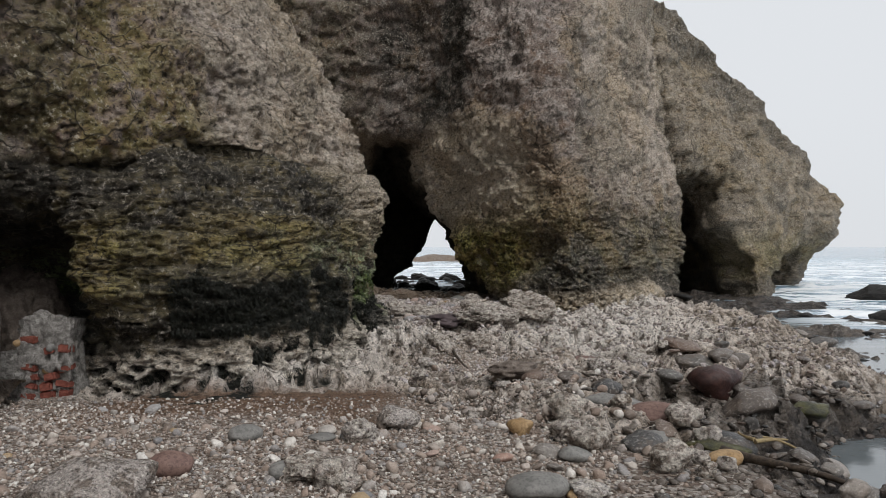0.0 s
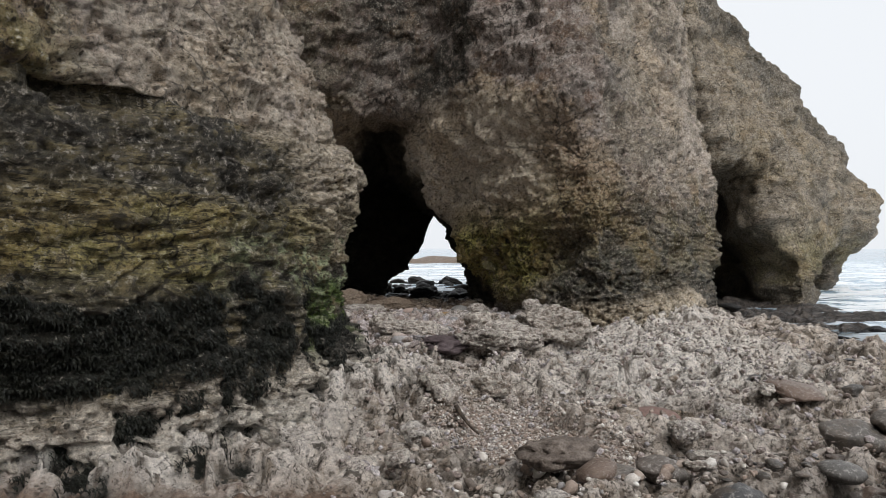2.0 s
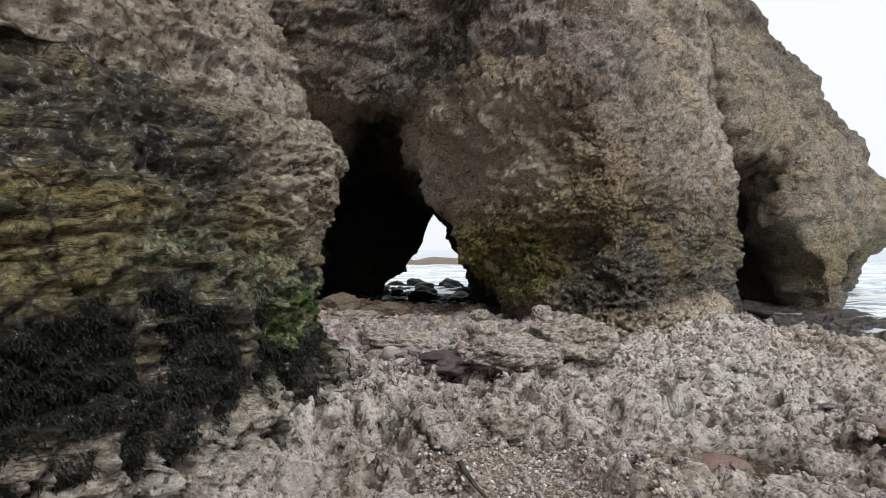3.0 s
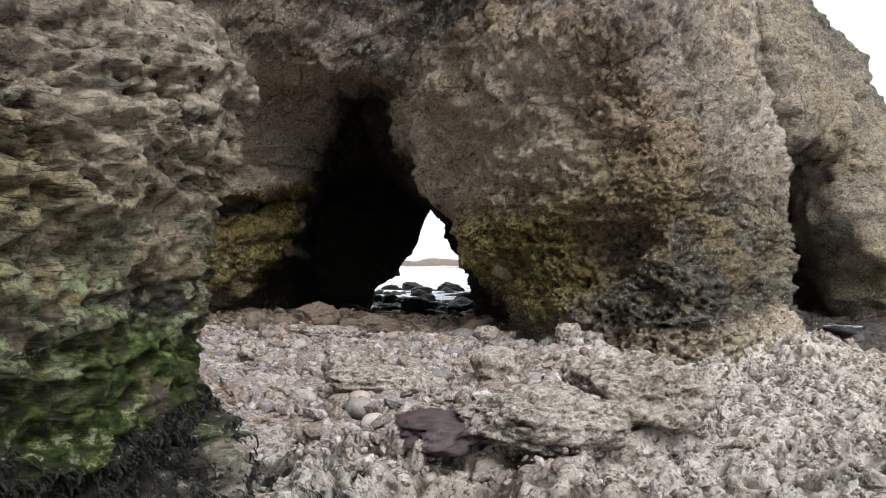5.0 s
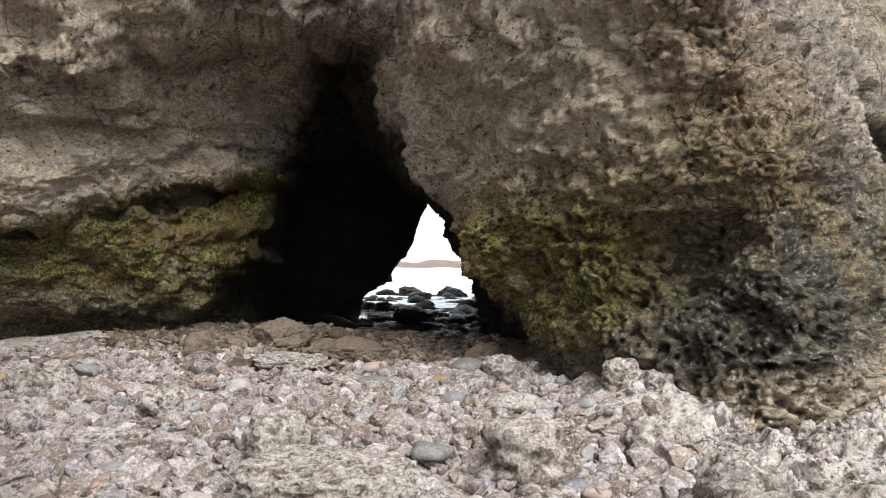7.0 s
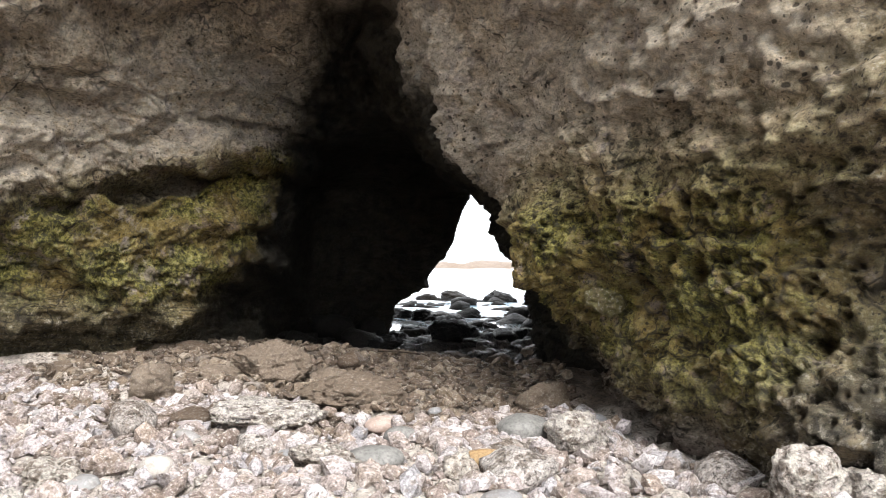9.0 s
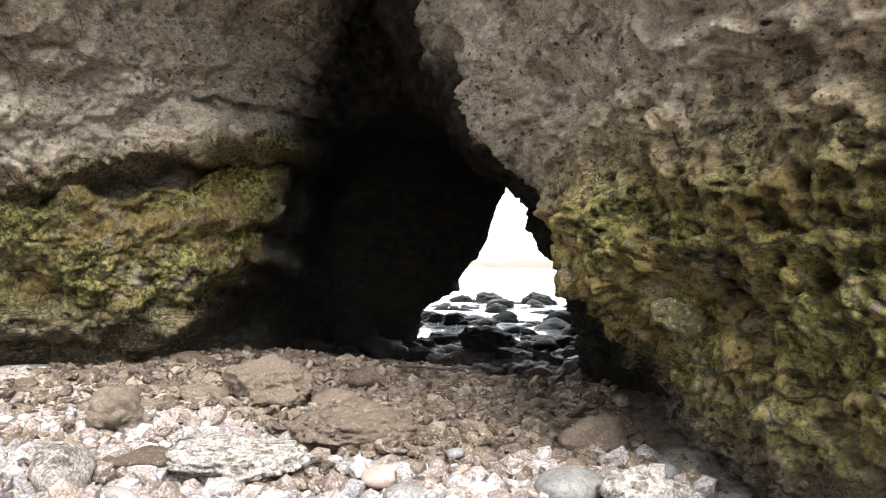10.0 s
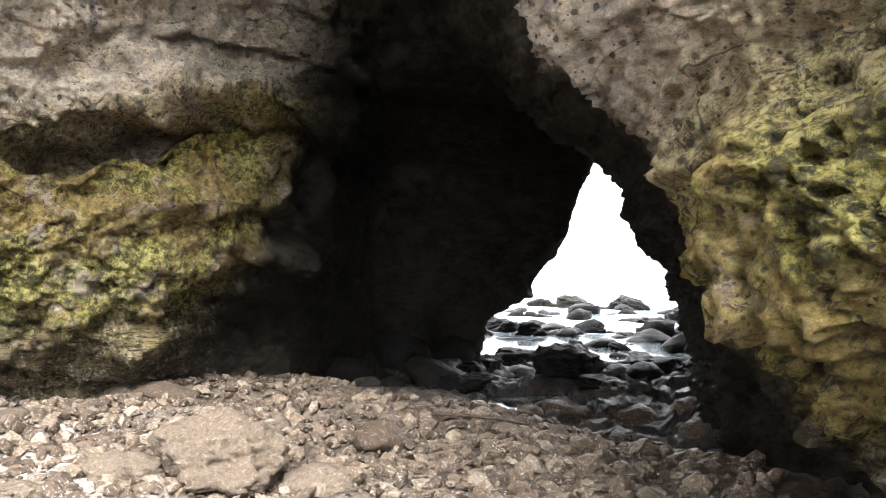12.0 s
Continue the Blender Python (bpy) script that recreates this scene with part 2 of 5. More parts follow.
    b = n.bump(n.noise(14.0, 8, 0.75), 0.05, 0.8)
    b = n.bump(chips, 0.02, 0.6, b)
    b = n.bump(n.math("SUBTRACT", 1.0, crack), 0.05, 0.9, b)
    b = n.bump(n.step(n.voronoi(24.0, "F1", "Distance", bent), 0.22, 0.42), 0.02, 0.9, b)
    b = n.bump(fine, 0.03, 1.0, b)
    bed = n.noise(1.0, 4, 0.6, n.scaled(1.1, 1.1, 13.0, n.warped(1.3, 0.16)))
    seam = n.math("ABSOLUTE", n.math("SUBTRACT", n.math("FRACT", n.math("MULTIPLY", bed, 9.0)), 0.5))
    seam = n.math("MULTIPLY", n.step(seam, 0.04, 0.13, 1.0, 0.0), n.step(n.noise(5.0, 6, 0.7, n.scaled(1, 1, 3)), 0.43, 0.53))
    seam = n.math("MULTIPLY", seam, n.math("MINIMUM", n.math("ADD", n.mask("layer"), 0.12), 1.0))
    base = n.mix(n.math("MULTIPLY", seam, 0.85), base, (0.026, 0.022, 0.016))
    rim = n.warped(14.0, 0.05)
    # small pocks: bump relief, with the shade inside painted near-black
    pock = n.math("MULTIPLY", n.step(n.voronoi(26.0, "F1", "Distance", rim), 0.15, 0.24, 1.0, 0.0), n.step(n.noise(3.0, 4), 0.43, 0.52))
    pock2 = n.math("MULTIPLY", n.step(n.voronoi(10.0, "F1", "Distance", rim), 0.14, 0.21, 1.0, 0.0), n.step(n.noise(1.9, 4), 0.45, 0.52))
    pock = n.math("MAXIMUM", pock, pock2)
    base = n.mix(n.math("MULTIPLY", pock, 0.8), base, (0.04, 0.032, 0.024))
    base = n.grain(base, 17.0, 0.45, 1.45, n.scaled(1, 1, 1.6))
    b = n.bump(n.math("SUBTRACT", 1.0, n.math("MAXIMUM", seam, pock)), 0.03, 1.0, b)
    b = n.bump(n.noise(60.0, 6, 0.8), 0.012, 1.0, b)
    rough = n.step(n.mask("dark"), 0, 1, 0.85, 0.5)
    return n.done(base, rough, b, 0.3)


def ground_material():
    """Shore: honeycombed limestone shelf, gravel, sand and wet weed-dark rock, told apart by masks."""
    n = Nodes("shore_ground")
    mid = n.noise(6.0, 8, 0.75)
    fine = n.noise(22.0, 8, 0.8)
    shelf = n.ramp(n.noise(1.3, 6, 0.65), (0.3, (0.40, 0.32, 0.25)), (0.5, (0.54, 0.465, 0.40)), (0.7, (0.62, 0.555, 0.50)))
    shelf = n.mix(n.step(mid, 0.42, 0.50, 0.6, 0), shelf, (0.25, 0.18, 0.125))
    shelf = n.mix(n.math("MULTIPLY", n.mask("rust"), n.step(mid, 0.42, 0.54)), shelf, (0.38, 0.265, 0.155))
    shelf = n.mix(n.step(n.noise(2.6, 7, 0.75), 0.58, 0.62, 0, 0.6), shelf, (0.17, 0.11, 0.10))
    shelf = n.mix(n.math("MULTIPLY", n.mask("chalk"), n.step(mid, 0.38, 0.48)), shelf, (0.80, 0.745, 0.685))
    pit = n.mask("pit")
    shelf = n.mix(n.step(pit, 0.05, 0.5, 0.6, 0.0), shelf, (0.80, 0.72, 0.65))
    # hollows of the shelf browned by dirt and by painted shade
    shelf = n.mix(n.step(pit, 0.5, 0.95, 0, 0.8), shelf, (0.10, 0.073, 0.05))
    shelf = n.mix(n.step(fine, 0.545, 0.60, 0, 0.3), shelf, (0.80, 0.74, 0.68))
    spots = n.step(n.noise(8.0, 8, 0.8, None, 1.2), 0.415, 0.445, 1.0, 0.0)
    shelf = n.mix(n.math("MULTIPLY", spots, 0.85), shelf, (0.055, 0.044, 0.032))
    peb = n.voronoi(42.0, "F1", "Color")
    gravel = n.ramp(n.math("FRACT", n.math("MULTIPLY", peb, 3.7)), (0.0, (0.12, 0.088, 0.068)), (0.35, (0.28, 0.21, 0.17)), (0.7, (0.40, 0.34, 0.29)), (0.92, (0.62, 0.57, 0.52)))
    c = n.mix(n.mask("gravel"), shelf, gravel)
    sand = n.mix(n.step(n.voronoi(90.0), 0.1, 0.4), (0.28, 0.175, 0.115), (0.19, 0.118, 0.078))
    c = n.mix(n.mask("sand"), c, sand)
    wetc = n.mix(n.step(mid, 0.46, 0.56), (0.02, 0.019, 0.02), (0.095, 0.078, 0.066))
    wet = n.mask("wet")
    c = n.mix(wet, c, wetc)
    c = n.mix(n.mask("brown"), c, n.mix(n.step(mid, 0.44, 0.54), (0.06, 0.041, 0.028), (0.20, 0.15, 0.11)))
    c = n.mix(n.step(fine, 0.40, 0.455, 0.75, 0), c, (0.05, 0.039, 0.03))
    bent = n.warped(8.0, 0.08)
    b = n.bump(n.noise(18.0, 8, 0.75), 0.045, 0.8)
    b = n.bump(n.step(n.voronoi(17.0, "F1", "Distance", bent), 0.24, 0.42), 0.03, n.step(n.mask("gravel"), 0, 0.5, 0.9, 0.0), b)
    b = n.bump(n.step(n.voronoi(38.0, "F1", "Distance", bent), 0.22, 0.42), 0.014, n.step(n.mask("gravel"), 0, 0.5, 0.9, 0.0), b)
    b = n.bump(n.voronoi(42.0), 0.02, n.mask("gravel"), b)
    b = n.bump(fine, 0.02, 0.9, b)
    c = n.mix(n.math("MULTIPLY", n.mask("weed"), n.step(mid, 0.4, 0.47)), c, (0.016, 0.017, 0.012))
    # pocks in the shelf, drawn only as dark colour for their inner shade
    pock = n.math("MULTIPLY", n.step(n.voronoi(30.0, "F1", "Distance", n.warped(12.0, 0.05)), 0.14, 0.24, 1.0, 0.0), n.step(n.noise(4.0, 3), 0.45, 0.55))
    c = n.mix(n.math("MULTIPLY", pock, n.step(n.mask("gravel"), 0, 0.5, 0.8, 0.0)), c, (0.06, 0.046, 0.034))
    c = n.grain(c, 18.0, 0.5, 1.35)
    b = n.bump(n.noise(70.0, 6, 0.8), 0.010, 1.0, b)
    rough = n.math("MINIMUM", n.step(wet, 0, 1, 0.85, 0.38), n.step(n.mask("brown"), 0, 1, 0.85, 0.45))
    return n.done(c, rough, b, 0.35)


def water_material():
    n = Nodes("sea_water")
    waves = n.noise(1.6, 4, 0.6, n.scaled(1, 2.2, 1))
    ripple = n.noise(9.0, 3, 0.5, n.scaled(1, 1.8, 1))
    foam = n.math("MULTIPLY", n.step(n.noise(0.55, 7, 0.72, n.scaled(0.5, 1.6, 1), 0.8), 0.45, 0.55), n.mask("foam"))
    c = n.mix(foam, (0.27, 0.39, 0.49), (0.85, 0.88, 0.9))
    c = n.mix(n.mask("pool"), c, (0.14, 0.16, 0.17))
    b = n.bump(waves, 0.10, n.step(n.mask("pool"), 0, 1, 0.5, 0.03))
    b = n.bump(ripple, 0.015, n.step(n.mask("pool"), 0, 1, 0.5, 0.08), b)
    return n.done(c, n.step(foam, 0, 1, 0.10, 0.8), b, 0.5)


def pool_material():
    n = Nodes("pool_water")
    n.put(n.bsdf, "Transmission Weight", 1.0), n.put(n.bsdf, "IOR", 1.33)
    return n.done((0.75, 0.62, 0.45), 0.02, n.bump(n.noise(9.0, 2), 0.004, 0.3), 0.5)


def stone_material(name, colours, speck=0.4, rough=0.8, bump=0.02, scale=1.0, per_island=False, pitted=False):
    """Loose stones: one colour of a range for each stone, mottled and grained."""
    n = Nodes(name)
    pick = n.island() if per_island else n.random()
    c = n.ramp(pick, *colours)
    mid = n.noise(9.0 * scale, 6, 0.68)
    fine = n.noise(45.0 * scale, 5, 0.75)
    c = n.mix(n.step(mid, 0.43, 0.50, speck, 0), c, (0.17, 0.125, 0.09))
    c = n.mix(n.step(fine, 0.40, 0.455, speck, 0), c, (0.05, 0.042, 0.035))
    c = n.mix(n.step(fine, 0.55, 0.62, 0, speck), c, (0.75, 0.71, 0.66))
    if pitted:
        c = n.mix(n.step(n.mask("pit"), 0.03, 0.3, 0.6, 0.0), c, (0.76, 0.70, 0.62))
        # cups of the stone get dirt and their shade as a darker colour
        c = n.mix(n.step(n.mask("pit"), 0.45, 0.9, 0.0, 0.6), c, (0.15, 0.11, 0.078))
    b = n.bump(mid, bump * 2, 0.8)
    if pitted:
        bent = n.warped(8.0, 0.08)
        b = n.bump(n.step(n.voronoi(17.0, "F1", "Distance", bent), 0.24, 0.42), 0.035, 1.0, b)
        b = n.bump(n.step(n.voronoi(38.0, "F1", "Distance", bent), 0.22, 0.42), 0.016, 1.0, b)
    c = n.grain(c, 40.0 * scale, 1 - speck, 1 + 0.6 * speck)
    b = n.bump(fine, bump, 0.9, b)
    return n.done(c, rough, b, 0.35)


def plain_rough(name, a, b, scale=12.0, rough=0.85, bump=0.01):
    n = Nodes(name)
    mid = n.noise(scale, 6, 0.7)
    c = n.mix(n.step(mid, 0.35, 0.65), a, b)
    c = n.mix(n.step(n.noise(scale * 6, 4, 0.7), 0.36, 0.56, 0.5, 0), c, tuple(v * 0.35 for v in a))
    return n.done(c, rough, n.bump(n.noise(scale * 3, 6, 0.7), bump), 0.3)


PALE = stone_material("pale_limestone", [(0.0, (0.40, 0.335, 0.286)), (0.4, (0.52, 0.465, 0.435)), (0.75, (0.46, 0.385, 0.323)), (1.0, (0.62, 0.57, 0.546))], 0.7, 0.85, 0.03, pitted=True)
BROWN = stone_material("brown_limestone", [(0.0, (0.13, 0.09, 0.063)), (0.5, (0.25, 0.19, 0.14)), (1.0, (0.30, 0.235, 0.18))], 0.3, 0.5, 0.035)
WET = stone_material("wet_black_rock", [(0.0, (0.010, 0.010, 0.011)), (0.6, (0.018, 0.017, 0.016)), (1.0, (0.034, 0.029, 0.024))], 0.05, 0.45, 0.03)
WET.node_tree.nodes["Principled BSDF"].inputs["Specular IOR Level"].default_value = 0.14
COBBLE = stone_material("sea_cobble", [(0.0, (0.22, 0.215, 0.215)), (0.2, (0.34, 0.325, 0.315)), (0.35, (0.16, 0.165, 0.178)), (0.5, (0.46, 0.42, 0.38)), (0.62, (0.33, 0.205, 0.16)),
                                      (0.74, (0.54, 0.50, 0.46)), (0.88, (0.27, 0.25, 0.225)), (1.0, (0.40, 0.28, 0.15))], 0.2, 0.6, 0.004)
WET_COBBLE = stone_material("wet_sea_cobble", [(0.0, (0.05, 0.05, 0.052)), (0.3, (0.13, 0.12, 0.11)), (0.5, (0.08, 0.06, 0.05)), (0.7, (0.22, 0.20, 0.18)), (0.85, (0.14, 0.085, 0.06)), (1.0, (0.30, 0.27, 0.24))], 0.3, 0.35, 0.008)
WET_SHINGLE = stone_material("wet_shingle", [(0.0, (0.03, 0.03, 0.03)), (0.35, (0.09, 0.075, 0.062)), (0.6, (0.15, 0.125, 0.105)), (0.8, (0.07, 0.05, 0.04)), (1.0, (0.28, 0.25, 0.22))], 0.2, 0.35, 0.006, 1.5, True)
PEBBLE = stone_material("beach_pebbles", [(0.0, (0.12, 0.10, 0.085)), (0.25, (0.31, 0.235, 0.19)), (0.5, (0.42, 0.355, 0.305)), (0.7, (0.27, 0.255, 0.25)), (0.85, (0.56, 0.505, 0.45)),
                                        (1.0, (0.75, 0.72, 0.68))], 0.2, 0.75, 0.003, 2.0, True)
RUBBLE = stone_material("limestone_rubble", [(0.0, (0.20, 0.15, 0.125)), (0.3, (0.36, 0.30, 0.278)), (0.55, (0.47, 0.42, 0.420)), (0.72, (0.33, 0.315, 0.327)), (0.85, (0.36, 0.28, 0.234)),
                                           (1.0, (0.64, 0.60, 0.610))], 0.6, 0.8, 0.012, 1.2, True)
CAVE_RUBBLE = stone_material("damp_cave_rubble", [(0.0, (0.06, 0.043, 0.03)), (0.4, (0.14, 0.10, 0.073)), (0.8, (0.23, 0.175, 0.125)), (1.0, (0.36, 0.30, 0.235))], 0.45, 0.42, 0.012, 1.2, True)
WEED = plain_rough("black_seaweed", (0.008, 0.009, 0.007), (0.022, 0.023, 0.016), 20.0, 0.45)
BRICK = plain_rough("red_brick", (0.17, 0.05, 0.036), (0.31, 0.105, 0.075), 25.0)
MORTAR = plain_rough("lime_mortar", (0.20, 0.185, 0.17), (0.50, 0.47, 0.44), 22.0, 0.9, 0.03)
DARK_BLOCK = plain_rough("dark_conglomerate", (0.14, 0.11, 0.092), (0.27, 0.225, 0.19), 14.0, 0.7, 0.02)
PURPLE = plain_rough("purple_slate", (0.07, 0.05, 0.055), (0.13, 0.10, 0.10), 16.0, 0.6, 0.012)
RED_STONE = plain_rough("dark_red_stone", (0.03, 0.015, 0.014), (0.075, 0.036, 0.03), 6.0, 0.4, 0.01)
ORANGE_STONE = plain_rough("orange_stone", (0.30, 0.19, 0.09), (0.42, 0.29, 0.16), 9.0, 0.65, 0.006)
PINK_STONE = plain_rough("pinkish_stone", (0.17, 0.105, 0.09), (0.24, 0.155, 0.13), 8.0, 0.7, 0.003)
GREY_STONE = plain_rough("grey_stone", (0.17, 0.165, 0.155), (0.25, 0.24, 0.225), 8.0, 0.6, 0.004)
MOSSY_STONE = plain_rough("mossy_dark_stone", (0.035, 0.035, 0.02), (0.10, 0.095, 0.035), 10.0, 0.4, 0.01)


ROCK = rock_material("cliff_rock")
GROUND = ground_material()
WATER = water_material()
POOL_WATER = pool_material()

# ---- the sea cliff with its arch: two bodies that lean together over the passage ----
SEA = -0.35
ARCH_WEST = [
    (-0.7, [(-9, 17.5), (-5.4, 21.2), (-4.5, 21.6), (-3.4, 22.8), (-3.2, 24.8), (-2.8, 25.9), (-1.85, 26.1), (-2.4, 27), (-3.5, 29.5), (-12, 30)]),
    (0.2, [(-9, 17.4), (-5.4, 21.0), (-4.5, 21.4), (-3.4, 22.6), (-3.1, 24.7), (-2.8, 25.8), (-1.62, 26.0), (-2.2, 27), (-3.5, 29.5), (-12, 30)]),
    (0.45, [(-9, 17.3), (-5.4, 20.4), (-4.5, 20.95), (-3.4, 21.9), (-3.0, 24.4), (-2.8, 25.7), (-1.27, 25.9), (-2.0, 27), (-3.5, 29.5), (-12, 30)]),
    (0.9, [(-9, 17.0), (-5.4, 20.0), (-4.6, 20.5), (-3.4, 21.4), (-2.8, 22.6), (-3.0, 25.5), (-0.93, 25.8), (-1.7, 27), (-3.5, 29.5), (-12, 30)]),
    (1.25, [(-9, 17.0), (-5.4, 19.9), (-4.5, 20.5), (-3.4, 21.15), (-2.65, 22.15), (-2.9, 25.5), (-0.60, 25.7), (-1.4, 27), (-3.5, 29.5), (-12, 30)]),
    (1.60, [(-9, 17.0), (-5.4, 19.8), (-4.4, 20.55), (-3.4, 21.2), (-2.65, 22.15), (-2.8, 25.4), (-0.34, 25.6), (-1.2, 27), (-3.5, 29.5), (-12, 30)]),
    (1.70, [(-9, 17.0), (-5.4, 20.0), (-4.3, 21.3), (-3.2, 22.3), (-2.6, 22.8), (-2.7, 25.4), (-0.30, 25.5), (-1.1, 27), (-3.5, 29.5), (-12, 30)]),
    (1.80, [(-9, 16.8), (-5.4, 19.3), (-4.1, 20.65), (-3.2, 20.95), (-2.45, 21.7), (-2.6, 25.2), (-0.25, 25.4), (-1.0, 27), (-3.5, 29.5), (-12, 30)]),
    (2.3, [(-9, 16.7), (-5.3, 19.3), (-4.1, 20.4), (-3.3, 21.1), (-2.6, 22.0), (-2.2, 24.4), (-0.27, 25.2), (-0.8, 27), (-3.5, 29.5), (-12, 30)]),
    (2.7, [(-9, 16.6), (-5.2, 19.3), (-4.1, 20.2), (-3.4, 20.8), (-2.6, 21.7), (-1.9, 23.8), (0.3, 24.6), (0.3, 27), (-3.5, 29.5), (-12, 30)]),
    (3.1, [(-9, 16.4), (-5.2, 19.0), (-4.3, 19.8), (-3.3, 20.65), (-2.5, 22.0), (-1.6, 23.0), (0.5, 23.6), (0.6, 27), (-3.5, 29.5), (-12, 30)]),
    (3.6, [(-9, 16.2), (-5.2, 18.8), (-4.3, 19.8), (-3.2, 20.7), (-2.2, 21.5), (-1.3, 22.3), (0.8, 22.0), (0.9, 27), (-3.5, 29.5), (-12, 30)]),
    (3.93, [(-9, 16.2), (-5.2, 18.6), (-4.2, 19.4), (-3.1, 20.3), (-2.0, 20.9), (-1.1, 21.4), (0.8, 20.8), (0.9, 27), (-3.5, 29.5), (-12, 30)]),
    (4.03, [(-9, 16.0), (-5.4, 18.4), (-4.2, 18.9), (-3.0, 19.3), (-1.6, 19.35), (-0.6, 19.35), (0.9, 19.5), (1.2, 27), (-3.5, 29.5), (-12, 30)]),
    (5.5, [(-9, 15.5), (-5.6, 17.6), (-4.0, 18.3), (-2.0, 18.7), (-1.0, 18.8), (0.0, 18.5), (1.0, 18.5), (1.5, 27), (-3.5, 29.5), (-12, 30)]),
    (7.0, [(-9, 15.2), (-6.0, 17.0), (-4.0, 17.9), (-2.0, 18.5), (-1.0, 18.6), (0.0, 18.5), (1.5, 18.8), (1.8, 27), (-3.5, 29.5), (-12, 30)]),
    (10.0, [(-9, 15.2), (-6.0, 17.2), (-4.0, 18.2), (-2.0, 18.9), (-1.0, 19.0), (0.0, 19.0), (1.5, 19.4), (1.8, 27), (-3.5, 29.5), (-12, 30)]),
    (19.0, [(-9, 16), (-6, 18), (-4, 19), (-2, 19.7), (-1, 19.8), (0, 19.8), (1.5, 20.2), (1.8, 27), (-3.5, 29.5), (-12, 30)]),
]
ARCH_EAST = [
    (-0.7, [(0.9, 24.3), (1.0, 20.7), (1.15, 18.6), (1.5, 17.0), (1.55, 15.9), (2.3, 15.1), (3.2, 15.5), (4.5, 16.6), (6.0, 20.5), (6.6, 22.3), (6.4, 25.0), (3.0, 26.5)]),
    (0.1, [(0.86, 24.3), (0.95, 20.7), (1.1, 18.6), (1.45, 17.0), (1.6, 15.95), (2.3, 15.25), (3.1, 15.55), (4.4, 16.8), (5.95, 20.6), (6.5, 22.3), (6.4, 25.0), (3.0, 26.5)]),
    (0.45, [(0.78, 24.3), (0.78, 20.7), (0.92, 18.5), (1.3, 17.0), (1.6, 15.95), (2.3, 15.35), (2.9, 15.5), (4.2, 17.0), (5.85, 20.7), (6.4, 22.3), (6.4, 25.0), (3.0, 26.5)]),
    (0.85, [(0.66, 24.3), (0.58, 20.7), (0.68, 18.3), (1.2, 17.2), (1.6, 16.3), (2.25, 15.35), (2.7, 15.3), (4.1, 17.0), (6.2, 21.2), (6.5, 22.3), (6.4, 25.0), (3.0, 26.5)]),
    (1.25, [(0.49, 24.3), (0.40, 20.7), (0.48, 18.4), (0.75, 17.85), (1.55, 16.6), (2.2, 15.4), (2.6, 15.3), (4.0, 17.0), (6.4, 21.8), (6.6, 22.3), (6.4, 25.0), (3.0, 26.5)]),
    (1.8, [(0.17, 24.3), (0.12, 20.5), (0.36, 18.7), (0.65, 17.9), (1.35, 16.7), (2.1, 15.35), (2.7, 15.3), (4.2, 17.3), (6.4, 21.8), (6.7, 22.4), (6.4, 25.0), (3.0, 26.5)]),
    (2.4, [(-0.42, 24.3), (-0.4, 20.7), (-0.1, 19.5), (0.5, 18.2), (0.95, 17.0), (2.1, 15.5), (3.0, 15.9), (4.4, 17.8), (6.4, 21.9), (6.7, 22.4), (6.4, 25.0), (3.0, 26.5)]),
    (3.1, [(-1.1, 24.0), (-0.9, 20.8), (-0.3, 19.5), (0.4, 17.7), (1.2, 16.3), (2.2, 15.5), (3.2, 16.6), (4.6, 18.5), (6.3, 21.9), (6.7, 22.5), (6.4, 25.0), (3.0, 26.5)]),
    (3.8, [(-1.4, 23.0), (-1.0, 20.6), (-0.4, 19.3), (0.4, 17.4), (1.1, 16.2), (2.2, 15.6), (3.5, 17.5), (4.8, 19.2), (6.2, 22.0), (6.6, 22.6), (6.4, 25.0), (3.0, 26.5)]),
    (4.6, [(-1.2, 22.0), (-0.7, 19.6), (-0.1, 18.6), (0.6, 17.1), (1.7, 16.1), (2.6, 16.3), (3.7, 18.0), (5.0, 20.0), (6.0, 22.1), (6.5, 22.8), (6.4, 25.0), (3.0, 26.5)]),
    (5.5, [(-1.2, 22.0), (-0.6, 19.2), (0.0, 18.2), (0.65, 17.0), (1.8, 16.5), (2.9, 17.1), (3.9, 18.8), (5.0, 20.4), (5.8, 22.0), (6.3, 23.0), (6.4, 25.0), (3.0, 26.5)]),
    (6.8, [(-1.2, 22.0), (-0.5, 19.0), (0.2, 18.0), (0.8, 17.3), (2.0, 17.0), (3.1, 17.6), (4.2, 19.4), (5.0, 20.8), (5.7, 22.0), (6.1, 23.2), (6.4, 25.0), (3.0, 26.5)]),
    (10.0, [(-1.2, 22.0), (-0.5, 19.2), (0.2, 18.6), (0.8, 18.3), (2.0, 18.4), (3.1, 19.0), (4.2, 20.4), (5.0, 21.6), (5.6, 22.4), (6.0, 23.4), (6.0, 25.0), (3.0, 26.5)]),
    (18.0, [(-1.32, 23), (-0.725, 20.2), (-0.13, 19.6), (0.38, 19.3), (1.4, 19.4), (2.335, 20), (3.27, 21.4), (3.95, 22.6), (4.46, 23.4), (4.8, 24.4), (4.8, 25), (2.25, 26.5)]),
]
